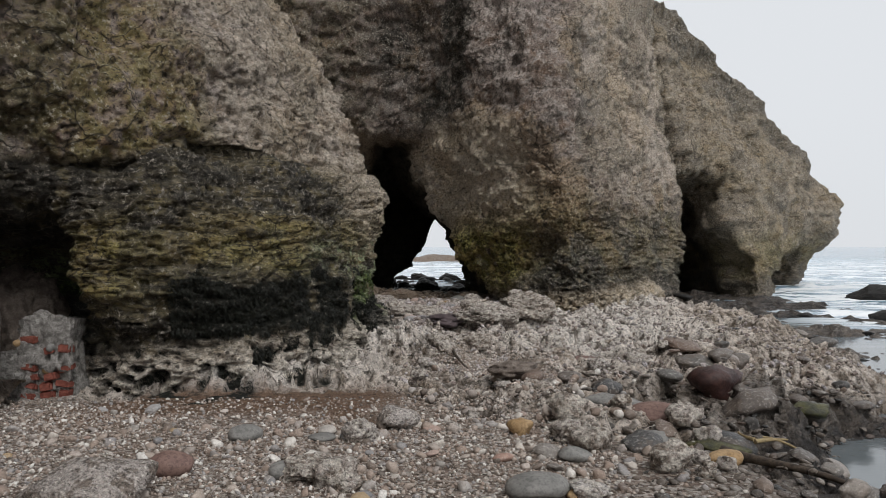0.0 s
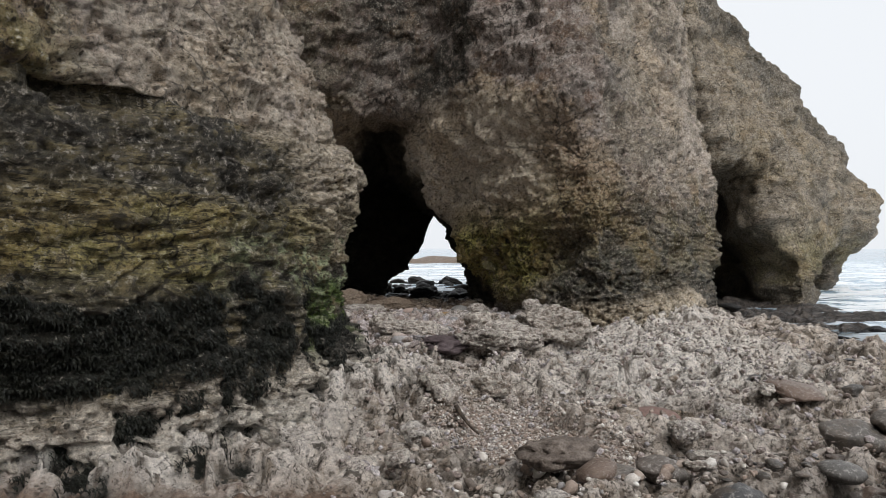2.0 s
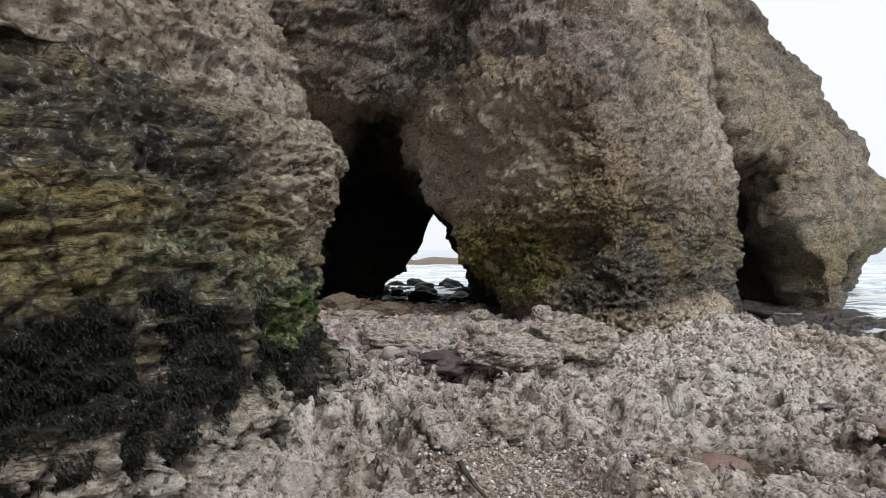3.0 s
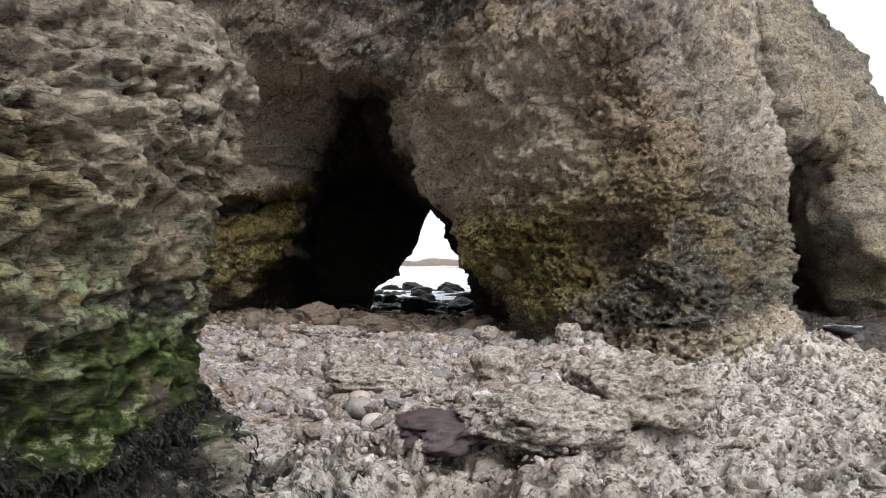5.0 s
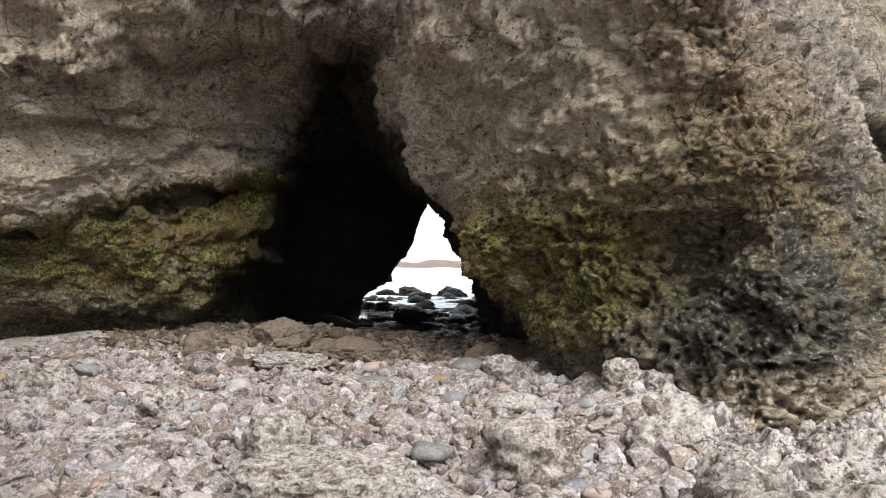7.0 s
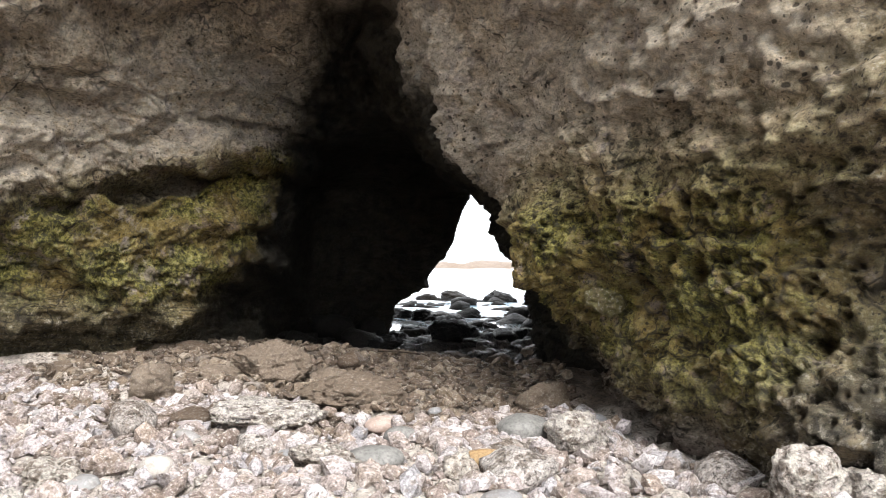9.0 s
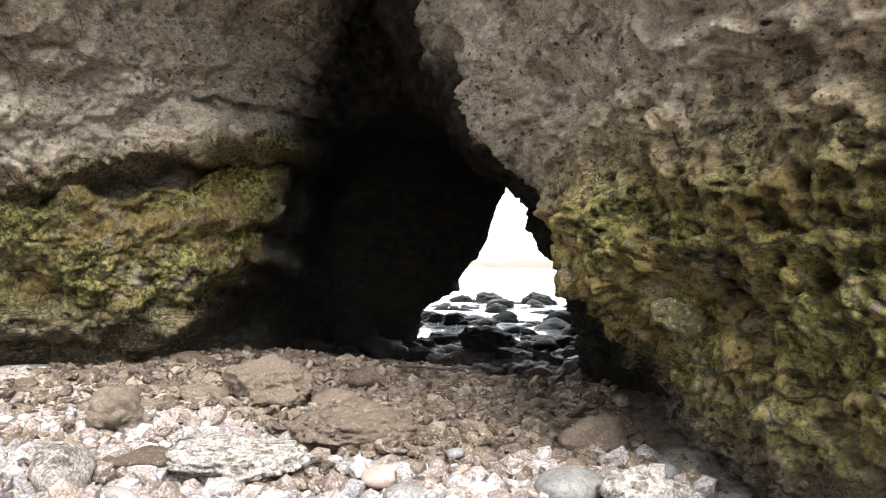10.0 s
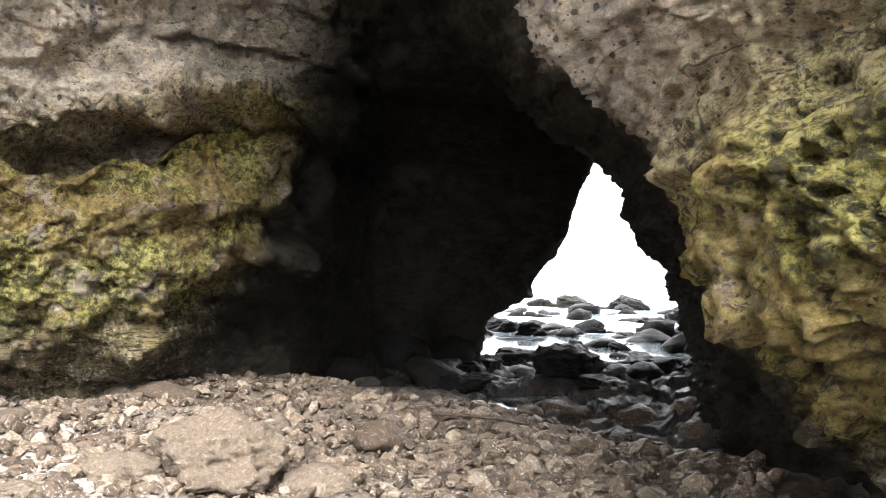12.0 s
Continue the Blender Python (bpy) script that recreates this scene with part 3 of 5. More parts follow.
HEADLAND = [
    (-0.8, [(5, 24.8), (8.3, 30), (8.85, 22.9), (9.6, 24), (10.6, 26.5), (12.68, 32), (13.98, 31.8), (14.5, 36), (8, 38), (6, 32)]),
    (0.3, [(5, 24.8), (8.3, 30), (8.9, 23.1), (9.7, 24), (10.7, 26.5), (12.88, 32.2), (14.28, 31.8), (14.8, 36), (8, 38), (6, 32)]),
    (0.9, [(5, 24.8), (8.2, 29.6), (8.85, 23.2), (9.9, 24.4), (11.2, 26.9), (12.98, 31), (14.68, 31.8), (15, 36), (8, 38), (6, 32)]),
    (1.3, [(5, 24.8), (7.9, 29), (8.6, 23.3), (10, 24.6), (11.5, 27), (13.28, 29.8), (14.98, 31.8), (15.2, 36), (8, 38), (6, 32)]),
    (2.1, [(5, 24.8), (7.7, 27.8), (8.3, 23.4), (10.2, 24.8), (11.8, 27.4), (13.68, 30), (15.38, 31.9), (15.4, 36), (8, 38), (6, 32)]),
    (2.9, [(5.2, 24.8), (7.3, 25.6), (8.2, 23.4), (10.4, 25.4), (12.2, 28), (14.08, 30.4), (15.58, 32), (15.4, 36), (8, 38), (6, 32)]),
    (3.5, [(6.4, 23.6), (7.5, 23), (8.7, 23.5), (10.3, 25.6), (12.2, 28.4), (13.88, 30.6), (14.98, 32), (14.8, 36), (8, 38), (6, 32)]),
    (5.0, [(6.2, 23.2), (7.2, 23.2), (8.3, 24.2), (9.8, 25.9), (11.5, 28.2), (12.88, 30), (13.48, 31.5), (13.3, 36), (8, 38), (6, 32)]),
    (6.3, [(6, 23.4), (7, 23.7), (7.9, 24.7), (9.2, 26.2), (10.5, 27.6), (11.38, 29), (11.48, 31), (11.2, 36), (8, 38), (6, 32)]),
    (7.6, [(5.8, 23.6), (6.7, 24), (7.3, 24.8), (8.2, 25.6), (8.9, 26.4), (9.28, 28), (9.28, 31), (9.2, 36), (8, 38), (6, 32)]),
    (8.3, [(5.8, 24), (6.4, 24.4), (6.8, 24.8), (7.1, 25.2), (7.4, 25.8), (7.58, 28), (7.58, 31), (7.5, 36), (7, 38), (6, 32)]),
]
BUTTRESS = [
    (-0.5, [(-7, 10.4), (-3.5, 10.0), (-2.9, 6.95), (-2.2, 6.85), (-1.6, 7.0), (-1.1, 8.0), (-0.8, 9.1), (-0.85, 10.3), (-2.2, 12.0), (-7, 13.0)]),
    (0.3, [(-7, 10.3), (-3.5, 10.0), (-2.95, 6.95), (-2.2, 6.75), (-1.65, 6.95), (-1.15, 7.9), (-0.85, 9.1), (-0.9, 10.3), (-2.2, 12.0), (-7, 13.0)]),
    (0.6, [(-7, 10.2), (-3.5, 10.0), (-2.95, 6.75), (-2.35, 6.62), (-1.7, 7.0), (-1.15, 8.0), (-0.88, 9.2), (-0.92, 10.3), (-2.2, 12.0), (-7, 13.0)]),
    (0.9, [(-7, 9.8), (-3.5, 9.6), (-3.0, 6.55), (-2.4, 6.5), (-1.75, 6.95), (-1.1, 8.1), (-0.85, 9.3), (-0.92, 10.35), (-2.2, 12.0), (-7, 13.0)]),
    (1.4, [(-7, 8.6), (-3.6, 8.2), (-3.05, 6.5), (-2.4, 6.48), (-1.8, 7.05), (-1.2, 8.25), (-0.87, 9.4), (-0.92, 10.4), (-2.3, 12.0), (-7, 13.0)]),
    (1.85, [(-7, 6.6), (-3.7, 6.6), (-3.05, 6.42), (-2.45, 6.6), (-1.8, 7.5), (-1.2, 8.75), (-0.87, 9.8), (-0.9, 10.45), (-2.3, 12.0), (-7, 13.0)]),
    (2.04, [(-7, 6.3), (-3.7, 6.4), (-3.05, 6.45), (-2.5, 6.75), (-1.85, 7.8), (-1.25, 9.0), (-0.95, 9.9), (-0.98, 10.45), (-2.3, 12.0), (-7, 13.0)]),
    (2.12, [(-7, 6.2), (-3.7, 6.4), (-3.05, 6.65), (-2.5, 7.25), (-1.97, 8.25), (-1.42, 9.25), (-1.12, 10.0), (-1.05, 10.5), (-2.3, 12.0), (-7, 13.0)]),
    (2.2, [(-7, 6.1), (-3.7, 6.3), (-3.05, 6.45), (-2.5, 7.05), (-1.95, 8.15), (-1.4, 9.4), (-1.15, 10.0), (-1.1, 10.5), (-2.3, 12.0), (-7, 13.0)]),
    (2.6, [(-7, 5.9), (-3.7, 6.1), (-3.0, 6.4), (-2.5, 7.2), (-2.0, 8.3), (-1.5, 9.5), (-1.25, 10.1), (-1.2, 10.6), (-2.4, 12.0), (-7, 13.0)]),
    (3.05, [(-7, 5.8), (-3.7, 6.0), (-3.05, 6.6), (-2.55, 7.4), (-2.05, 8.3), (-1.6, 9.6), (-1.5, 10.1), (-1.45, 10.6), (-2.5, 12.0), (-7, 13.0)]),
    (3.5, [(-7, 5.8), (-3.8, 6.0), (-3.15, 6.8), (-2.65, 7.7), (-2.2, 8.6), (-1.8, 9.7), (-1.72, 10.2), (-1.7, 10.7), (-2.6, 12.0), (-7, 13.0)]),
    (5.0, [(-7, 5.8), (-4.0, 6.0), (-3.4, 6.9), (-3.1, 7.9), (-2.9, 8.9), (-2.6, 9.8), (-2.5, 10.3), (-2.45, 10.8), (-3.2, 12.0), (-7, 13.0)]),
    (8.0, [(-7, 6.0), (-4.2, 6.2), (-3.7, 7.1), (-3.4, 8.0), (-3.2, 9.0), (-3.0, 9.9), (-2.9, 10.4), (-2.9, 10.9), (-3.6, 12.0), (-7, 13.0)]),
    (17.0, [(-7, 6.3), (-4.6, 6.5), (-4.1, 7.4), (-3.8, 8.3), (-3.6, 9.3), (-3.4, 10.2), (-3.3, 10.7), (-3.3, 11.2), (-4, 12.3), (-7, 13.3)]),
]


def part(name, mesh, material, parent, label=""):
    """One mesh as a part of a thing."""
    ob = new(name, mesh)
    if not mesh.materials:
        mesh.materials.append(material)
    ob.parent = parent
    return tagged(ob, label)


def thing(name, label, category, group="", kind="", at=(0, 0, 0)):
    ob = tagged(new(name), label, category, group, kind)
    ob.location = at
    return ob


def faces_cols(faces):
    """How many points lie in a row of a closed grid."""
    return int(faces[0, 3] - faces[0, 0])


def grid_normals(q, cols, closed):
    g = q.reshape(-1, cols, 3)
    du = np.roll(g, -1, 1) - np.roll(g, 1, 1) if closed else np.gradient(g, axis=1)
    n = np.cross(du, np.gradient(g, axis=0))
    return (n / (np.linalg.norm(n, axis=2, keepdims=True) + 1e-9)).reshape(-1, 3)


def shake(p, amount, length, seed):
    """Small sideways shifts, which make overhanging lips."""
    q = p / length
    return amount * np.stack([vnoise(q, seed), vnoise(q, seed + 1), vnoise(q, seed + 2)], 1)


def cliff_parts(parent, levels, steps, zsteps, relief, cuts, warp=None):
    """A lofted rock body under parent, split into parts at the heights in cuts: [(top height, name, label), ...]."""
    p, faces, nrm = loft(levels, steps, zsteps)
    fz = p[faces[:, 0], 2]
    if warp:
        p = p + warp(p)
    d, fine, masks = relief(p)
    q = p + nrm * d[:, None] + shake(p, 0.03, 0.35, 140)
    f = fine(q)
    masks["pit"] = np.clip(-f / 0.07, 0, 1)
    way = nrm + 0.45 * grid_normals(q, faces_cols(faces), True)
    q = q + way / np.linalg.norm(way, axis=1, keepdims=True) * f[:, None] + shake(p, 0.01, 0.09, 150)
    low = -9.0
    for top, name, label in cuts:
        pick = faces[(fz >= low) & (fz < top)]
        used, inv = np.unique(pick, return_inverse=True)
        part(name, mesh_from(name, q[used], inv.reshape(-1, 4), {k: v[used] for k, v in masks.items()}), ROCK, parent, label)
        low = top
    return q, masks


def blob(p, c, r, depth):
    return -depth * np.exp(-(((p - np.array(c)) / np.array(r)) ** 2).sum(1))


def breccia(p, seed):
    """Rough broken relief of cemented angular stones, some centimetres deep."""
    q = p + 0.05 * np.stack([vnoise(p * 5, seed), vnoise(p * 5, seed + 1), vnoise(p * 5, seed + 2)], 1)
    f1, f2, own = cells(q * np.array([5.0, 5.0, 6.5]), seed + 3, True)
    g1, g2, own2 = cells(q * 13.0, seed + 4, True)
    return 0.085 * (own - 0.5) * ramp(f2 - f1, 0.02, 0.14) + 0.04 * (own2 - 0.5) * ramp(g2 - g1, 0.02, 0.18) - 0.025 * (1 - ramp(f2 - f1, 0.0, 0.10))


def fractured(p, seed):
    """Broken ledges and steps with sharp edges, at three sizes."""
    w = p + 0.12 * np.stack([vnoise(p * 2.2, seed), vnoise(p * 2.2, seed + 1), vnoise(p * 2.2, seed + 2)], 1)
    out = 0.055 * np.tanh(9 * vnoise(w * np.array([1.5, 1.5, 3.6]), seed + 3))
    out += 0.032 * np.tanh(8 * vnoise(w * np.array([3.6, 3.6, 8.0]), seed + 4))
    return out + 0.018 * np.tanh(7 * vnoise(w * np.array([8.0, 8.0, 17.0]), seed + 5))


def arch_warp(p):
    """The bedding of the cave wall rises towards the passage."""
    out = np.zeros_like(p)
    out[:, 2] = (0.25 + 0.34 * (np.clip(p[:, 0], -5.2, -2.9) + 3.6)) * band(p[:, 2], 1.35, 2.5, 0.3) + 0.07 * vnoise(p * np.array([1.4, 1.4, 0.4]), 68) * band(p[:, 2], 0.4, 3.4, 0.3)
    out[:, 2] -= (0.3 * ramp(-p[:, 0], 2.8, 3.6) + 0.4 * ramp(-p[:, 0], 3.5, 4.3)) * band(p[:, 2], 3.2, 5.0, 0.5)
    return out


def west_wall(p):
    """The back wall of the cave, above its mossy ledge."""
    return (1 - ramp(p[:, 0], -2.4, -1.2)) * ramp(p[:, 2], 1.6, 2.0) * ramp(p[:, 1], 18, 19)


def arch_relief(p):
    z = p[:, 2] + 0.25 * vnoise(p * 0.5, 5)
    low = 1 - ramp(z, 1.3, 2.4)
    west = 1 - ramp(p[:, 0], -2.4, -1.2)
    low = low * (1 - 0.75 * west)
    d = 0.15 * fbm(p * 0.8, 4, 11) + 0.06 * ridged(p * np.array([2.2, 2.2, 3.0]), 3, 21) - 0.03
    d += 0.06 * np.tanh(3.5 * vnoise(p * np.array([1.3, 1.3, 2.2]), 24)) + breccia(p, 300) * (0.7 - 0.2 * low - 0.1 * west)
    inner = ramp(p[:, 1] - 0.35 * (p[:, 0] - 1.5), 15.3, 16.6) * (1 - ramp(p[:, 0], 2.3, 3.2))
    lip = 4.03 - 0.3 * ramp(-p[:, 0], 2.8, 3.6) - 0.4 * ramp(-p[:, 0], 3.5, 4.3)
    apron = (1 - ramp(z, 0.15, 0.5)) * ramp(p[:, 0], 1.7, 2.2) * (1 - ramp(p[:, 1], 17.5, 19))
    d += 0.05 * west * np.tanh(5 * vnoise(p * np.array([1.4, 1.4, 4.0]) + 0.4 * p[:, :1], 35))
    d -= 0.13 * inner * low * holes(p, 0.34, 37, 0.32)
    d += fractured(p, 310) * (0.38 + 0.2 * low)
    d += blob(p, (0.36, 18.3, 1.02), (0.2, 0.14, 0.12), -0.22)

    def fine(q):
        some = ramp(vnoise(q * 1.5, 8), -0.35, 0.15)
        f = -low * (0.07 * holes(q * np.array([0.8, 0.8, 1.3]), 0.17, 7, 0.36) * some + 0.055 * holes(q * np.array([0.8, 0.8, 1.2]), 0.085, 16, 0.40) * (0.35 + 0.65 * some) + 0.03 * comb(q * np.array([1, 1, 1.5]), 0.13, 17))
        f -= (1 - low) * (0.02 * holes(q, 0.12, 27) + 0.03 * ramp(vnoise(q * 2.1, 30), 0.1, 0.3) * holes(q, 0.07, 31, 0.42))
        return f + 0.010 * ridged(q * np.array([5.0, 5.0, 11.0]), 3, 18) + 0.012 * fbm(q * 15, 2, 19) - west_wall(q) * 0.02 * comb(q * np.array([0.6, 0.6, 1.4]), 0.2, 20)

    d += blob(p, (-3.3, 21.2, 0.55), (1.4, 0.8, 0.12), 0.10) + blob(p, (-2.4, 22.0, 1.38), (0.35, 0.4, 0.08), 0.14)
    d = d * (1 - 0.75 * ramp(p[:, 1], 22.5, 24)) + blob(p, (-0.98, 25.7, 0.66), (0.3, 0.5, 0.06), -0.14)
    zw = z - (0.25 + 0.34 * (np.clip(p[:, 0], -5.2, -2.9) + 3.6)) * ramp(z, 1.2, 1.7)
    masks = {
        "algae": band(zw, 0.55, 1.75, 0.2) * west + (1 - west) * band(z, 0.35, 1.9, 0.35) * (0.35 + 0.55 * inner),
        "ochre": (0.25 + 0.65 * inner) * band(z, 0.3 + 0.5 * (1 - inner), 2.4, 0.5) * (1 - west) + 0.35 * west,
        # dark rock; shade also painted under the roof lip, in undercut and passage
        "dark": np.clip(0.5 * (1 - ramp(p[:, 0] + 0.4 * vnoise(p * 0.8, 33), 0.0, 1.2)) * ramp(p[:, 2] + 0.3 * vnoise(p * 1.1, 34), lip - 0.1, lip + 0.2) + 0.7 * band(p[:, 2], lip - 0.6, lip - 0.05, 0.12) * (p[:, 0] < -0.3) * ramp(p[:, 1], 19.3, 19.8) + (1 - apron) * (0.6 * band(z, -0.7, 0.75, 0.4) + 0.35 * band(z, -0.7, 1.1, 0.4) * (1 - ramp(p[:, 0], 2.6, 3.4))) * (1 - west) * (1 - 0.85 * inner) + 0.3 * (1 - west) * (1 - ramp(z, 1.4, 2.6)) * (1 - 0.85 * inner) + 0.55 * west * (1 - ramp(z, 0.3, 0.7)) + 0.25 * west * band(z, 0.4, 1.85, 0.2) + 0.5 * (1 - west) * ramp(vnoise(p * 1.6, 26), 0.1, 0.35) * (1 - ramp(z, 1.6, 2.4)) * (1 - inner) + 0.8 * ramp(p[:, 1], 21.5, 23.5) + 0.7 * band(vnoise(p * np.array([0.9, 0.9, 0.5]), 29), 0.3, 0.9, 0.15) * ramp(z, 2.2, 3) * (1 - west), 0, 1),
        "pale": 0.9 * apron + 1.0 * ramp(zw, 1.75, 2.0) * west * (1 - ramp(p[:, 2], 3.9, 4.2)) + 0.35 * ramp(p[:, 0], 2.2, 3.4) * ramp(z, 1.8, 3) + 0.95 * inner * (1 - west) * band(z, 1.6, 3.8, 0.4),
        "mint": 0.1 * band(z, 0.5, 1.2, 0.3), "weed": 0 * z,
        # shade painted into the passage, stronger the farther in it lies
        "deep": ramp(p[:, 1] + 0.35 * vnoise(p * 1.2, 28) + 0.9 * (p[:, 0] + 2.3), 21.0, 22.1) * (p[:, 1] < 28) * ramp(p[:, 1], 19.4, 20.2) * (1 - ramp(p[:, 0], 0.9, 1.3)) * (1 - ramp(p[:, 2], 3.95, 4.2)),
        "layer": 0.9 * west * (1 - ramp(z, 0.5, 0.8)) + 0.35 * (1 - west) * (1 - ramp(z, 0.5, 1.6)) * (1 - inner)}
    return d, fine, masks


def headland_relief(p):
    d = 0.28 * fbm(p * 0.45, 4, 41) + 0.09 * ridged(p * 1.4, 3, 44) + 1.3 * breccia(p * 0.5, 46) + 0.07 * np.tanh(3 * vnoise(p * np.array([0.5, 0.5, 3.0]), 48))
    z = p[:, 2] + 0.3 * vnoise(p * 0.5, 5)
    top = ramp(p[:, 2] + 0.5 * (p[:, 1] - 26) + 0.5 * vnoise(p * 0.8, 49), 6.2, 6.6)
    return d, lambda q: 0.025 * ridged(q * np.array([3, 3, 6.0]), 3, 45) - 0.06 * comb(q * np.array([0.7, 0.7, 1.8]), 0.5, 47), {"algae": 0.5 * band(z, 0.0, 1.4, 0.5), "ochre": 0 * z, "dark": np.clip(0.9 * (1 - ramp(z, -0.1, 0.7)) + 0.8 * top + 0.6 * ramp(vnoise(p * np.array([0.8, 0.8, 1.6]), 43), 0.1, 0.4), 0, 1), "pale": 0.15 + 0 * z, "mint": 0 * z, "weed": 0 * z, "deep": 0 * z, "layer": 0.45 + 0 * z}


def buttress_warp(p):
    out = np.zeros_like(p)
    out[:, 2] = -0.26 * ramp(-p[:, 0], 2.2, 2.9) * band(p[:, 2], 1.4, 2.8, 0.5) + 0.10 * vnoise(p * np.array([1.3, 1.3, 0.3]), 66) * band(p[:, 2], 0.6, 3.0, 0.4)
    return out


def buttress_relief(p):
    z = p[:, 2] + 0.12 * vnoise(p * 0.7, 5) - 0.05 * (p[:, 1] - 8.5)
    up = ramp(p[:, 2] + 0.26 * ramp(-p[:, 0], 2.2, 2.9), 2.1, 2.25)
    warped = p + 0.15 * vnoise(p * 1.2, 50)[:, None]
    strata = fbm(warped * np.array([2.6, 2.6, 24.0]), 4, 51)
    d = 0.09 * fbm(p * 1.1, 4, 52) + (1 - up) * (0.020 * strata + 0.018 * np.tanh(4 * vnoise(warped * np.array([4.0, 4.0, 19.0]), 54)) + 0.3 * (1 - 0.7 * ramp(p[:, 1], 8.3, 9.0)) * breccia(p * np.array([1, 1, 1.8]), 53))
    d += up * (0.05 * ridged(p * 1.8, 3, 55) + 0.04 * np.tanh(3 * vnoise(p * 2.4, 56)) + 0.9 * breccia(p, 59))
    base = 1 - ramp(z, 0.25, 0.55)
    d += base * (0.02 + 0.16 * np.abs(vnoise(p * 3.0, 60)) + 0.08 * np.abs(vnoise(p * 6.5, 61)))
    d += 0.3 * fractured(p, 330) * (1 - base)
    cups = np.maximum(holes(p, 0.26, 60, 0.46), 0.8 * holes(p * np.array([1, 1, 1.2]), 0.15, 62, 0.42))
    d -= 0.15 * base * cups

    def fine(q):
        end = ramp(q[:, 1], 8.3, 9.0) * (1 - up)
        f = -base * 0.035 * holes(q, 0.08, 74, 0.42) - end * (0.012 * comb(q * np.array([0.7, 0.7, 1.9]), 0.09, 61) + 0.035 * holes(q * np.array([0.8, 0.8, 1.3]), 0.075, 73, 0.40) + 0.03 * holes(q * np.array([0.8, 0.8, 1.3]), 0.16, 66, 0.30)) - 0.035 * (1 - up) * holes(q * np.array([0.7, 0.7, 1.6]), 0.10, 63) * (1 - base) - 0.025 * up * holes(q, 0.12, 57)
        return f + 0.012 * ridged(q * np.array([5, 5, 9.0]), 2, 58) + 0.007 * (1 - up) * (1 - base) * ridged(q * np.array([3, 3, 26.0]), 2, 68) + 0.012 * fbm(q * 14, 2, 59)

    d += blob(p, (-2.35, 7.6, 2.17), (0.35, 0.6, 0.07), 0.35) + blob(p, (-1.4, 8.4, 1.55), (0.3, 0.35, 0.05), 0.22)
    d += blob(p, (-2.9, 7.1, 3.35), (0.45, 0.5, 0.35), 0.35) + blob(p, (-2.2, 7.9, 3.35), (0.3, 0.4, 0.3), -0.15)
    right = ramp(p[:, 1], 7.2, 8.4)
    left = 1 - ramp(p[:, 0], -2.4, -2.0)
    zz = z + 0.12 * vnoise(p * 2, 64)
    masks = {
        "chalk": 0.9 * base, "algae": band(zz, 0.9, 1.5, 0.2) * 0.45 + 0.9 * band(zz, 0.55, 1.0, 0.1) * ramp(p[:, 1], 8.7, 9.1),
        "ochre": (0.3 + 0.35 * left) * band(zz, 0.95 - 0.4 * left, 1.6, 0.25) * ramp(strata, -0.6, 0.5) + up * 0.85 * (1 - ramp(p[:, 1] + 0.3 * vnoise(p * 1.5, 65), 7.2, 8.2)),
        # slate and weed-dark rock; the left recess's shade is painted in too
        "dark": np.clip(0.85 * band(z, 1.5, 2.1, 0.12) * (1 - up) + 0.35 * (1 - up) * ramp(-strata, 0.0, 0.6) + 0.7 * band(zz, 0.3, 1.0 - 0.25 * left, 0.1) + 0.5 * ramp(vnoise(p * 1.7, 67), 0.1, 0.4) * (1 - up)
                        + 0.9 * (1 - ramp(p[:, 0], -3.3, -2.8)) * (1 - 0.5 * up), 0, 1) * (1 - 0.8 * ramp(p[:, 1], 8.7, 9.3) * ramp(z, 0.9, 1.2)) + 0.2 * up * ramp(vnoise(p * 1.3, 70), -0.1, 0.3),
        "moss": band(zz, 0.35, 0.82, 0.07) * ramp(p[:, 1], 8.6, 9.0) * (1 - up), "pale": np.clip(1.0 * base + 0.4 * up * right + 0.4 * ramp(p[:, 1], 8.7, 9.3) * (1 - up) * ramp(z, 0.9, 1.2), 0, 1), "mint": right * band(zz, 0.95 - 0.3 * ramp(p[:, 1], 8.7, 9.1), 1.25, 0.12),
        "weed": 0.95 * base * ramp(cups, 0.5, 0.8) * ramp(vnoise(p * 1.5, 99), -0.5, -0.2) + band(z + 0.16 * vnoise(p * 4, 61), 0.42, 0.92, 0.05) * ramp(vnoise(p * 3.1, 69), -0.55, -0.3) * (1 - 0.8 * left) * (1 - ramp(p[:, 1] + 1.2 * (z - 0.5), 8.9, 9.3)) * 0.9 + 0.9 * band(z + 0.12 * vnoise(p * 4, 61), 0.12, 0.5, 0.05) * ramp(p[:, 1], 8.8, 9.1) * (1 - ramp(p[:, 1], 10.6, 10.9)) * ramp(vnoise(p * 2.6, 72), -0.4, -0.1), "deep": 0 * z, "layer": (1 - up) * (1 - base) * (0.95 - 0.55 * ramp(p[:, 1], 8.8, 9.4))}
    return d, fine, masks


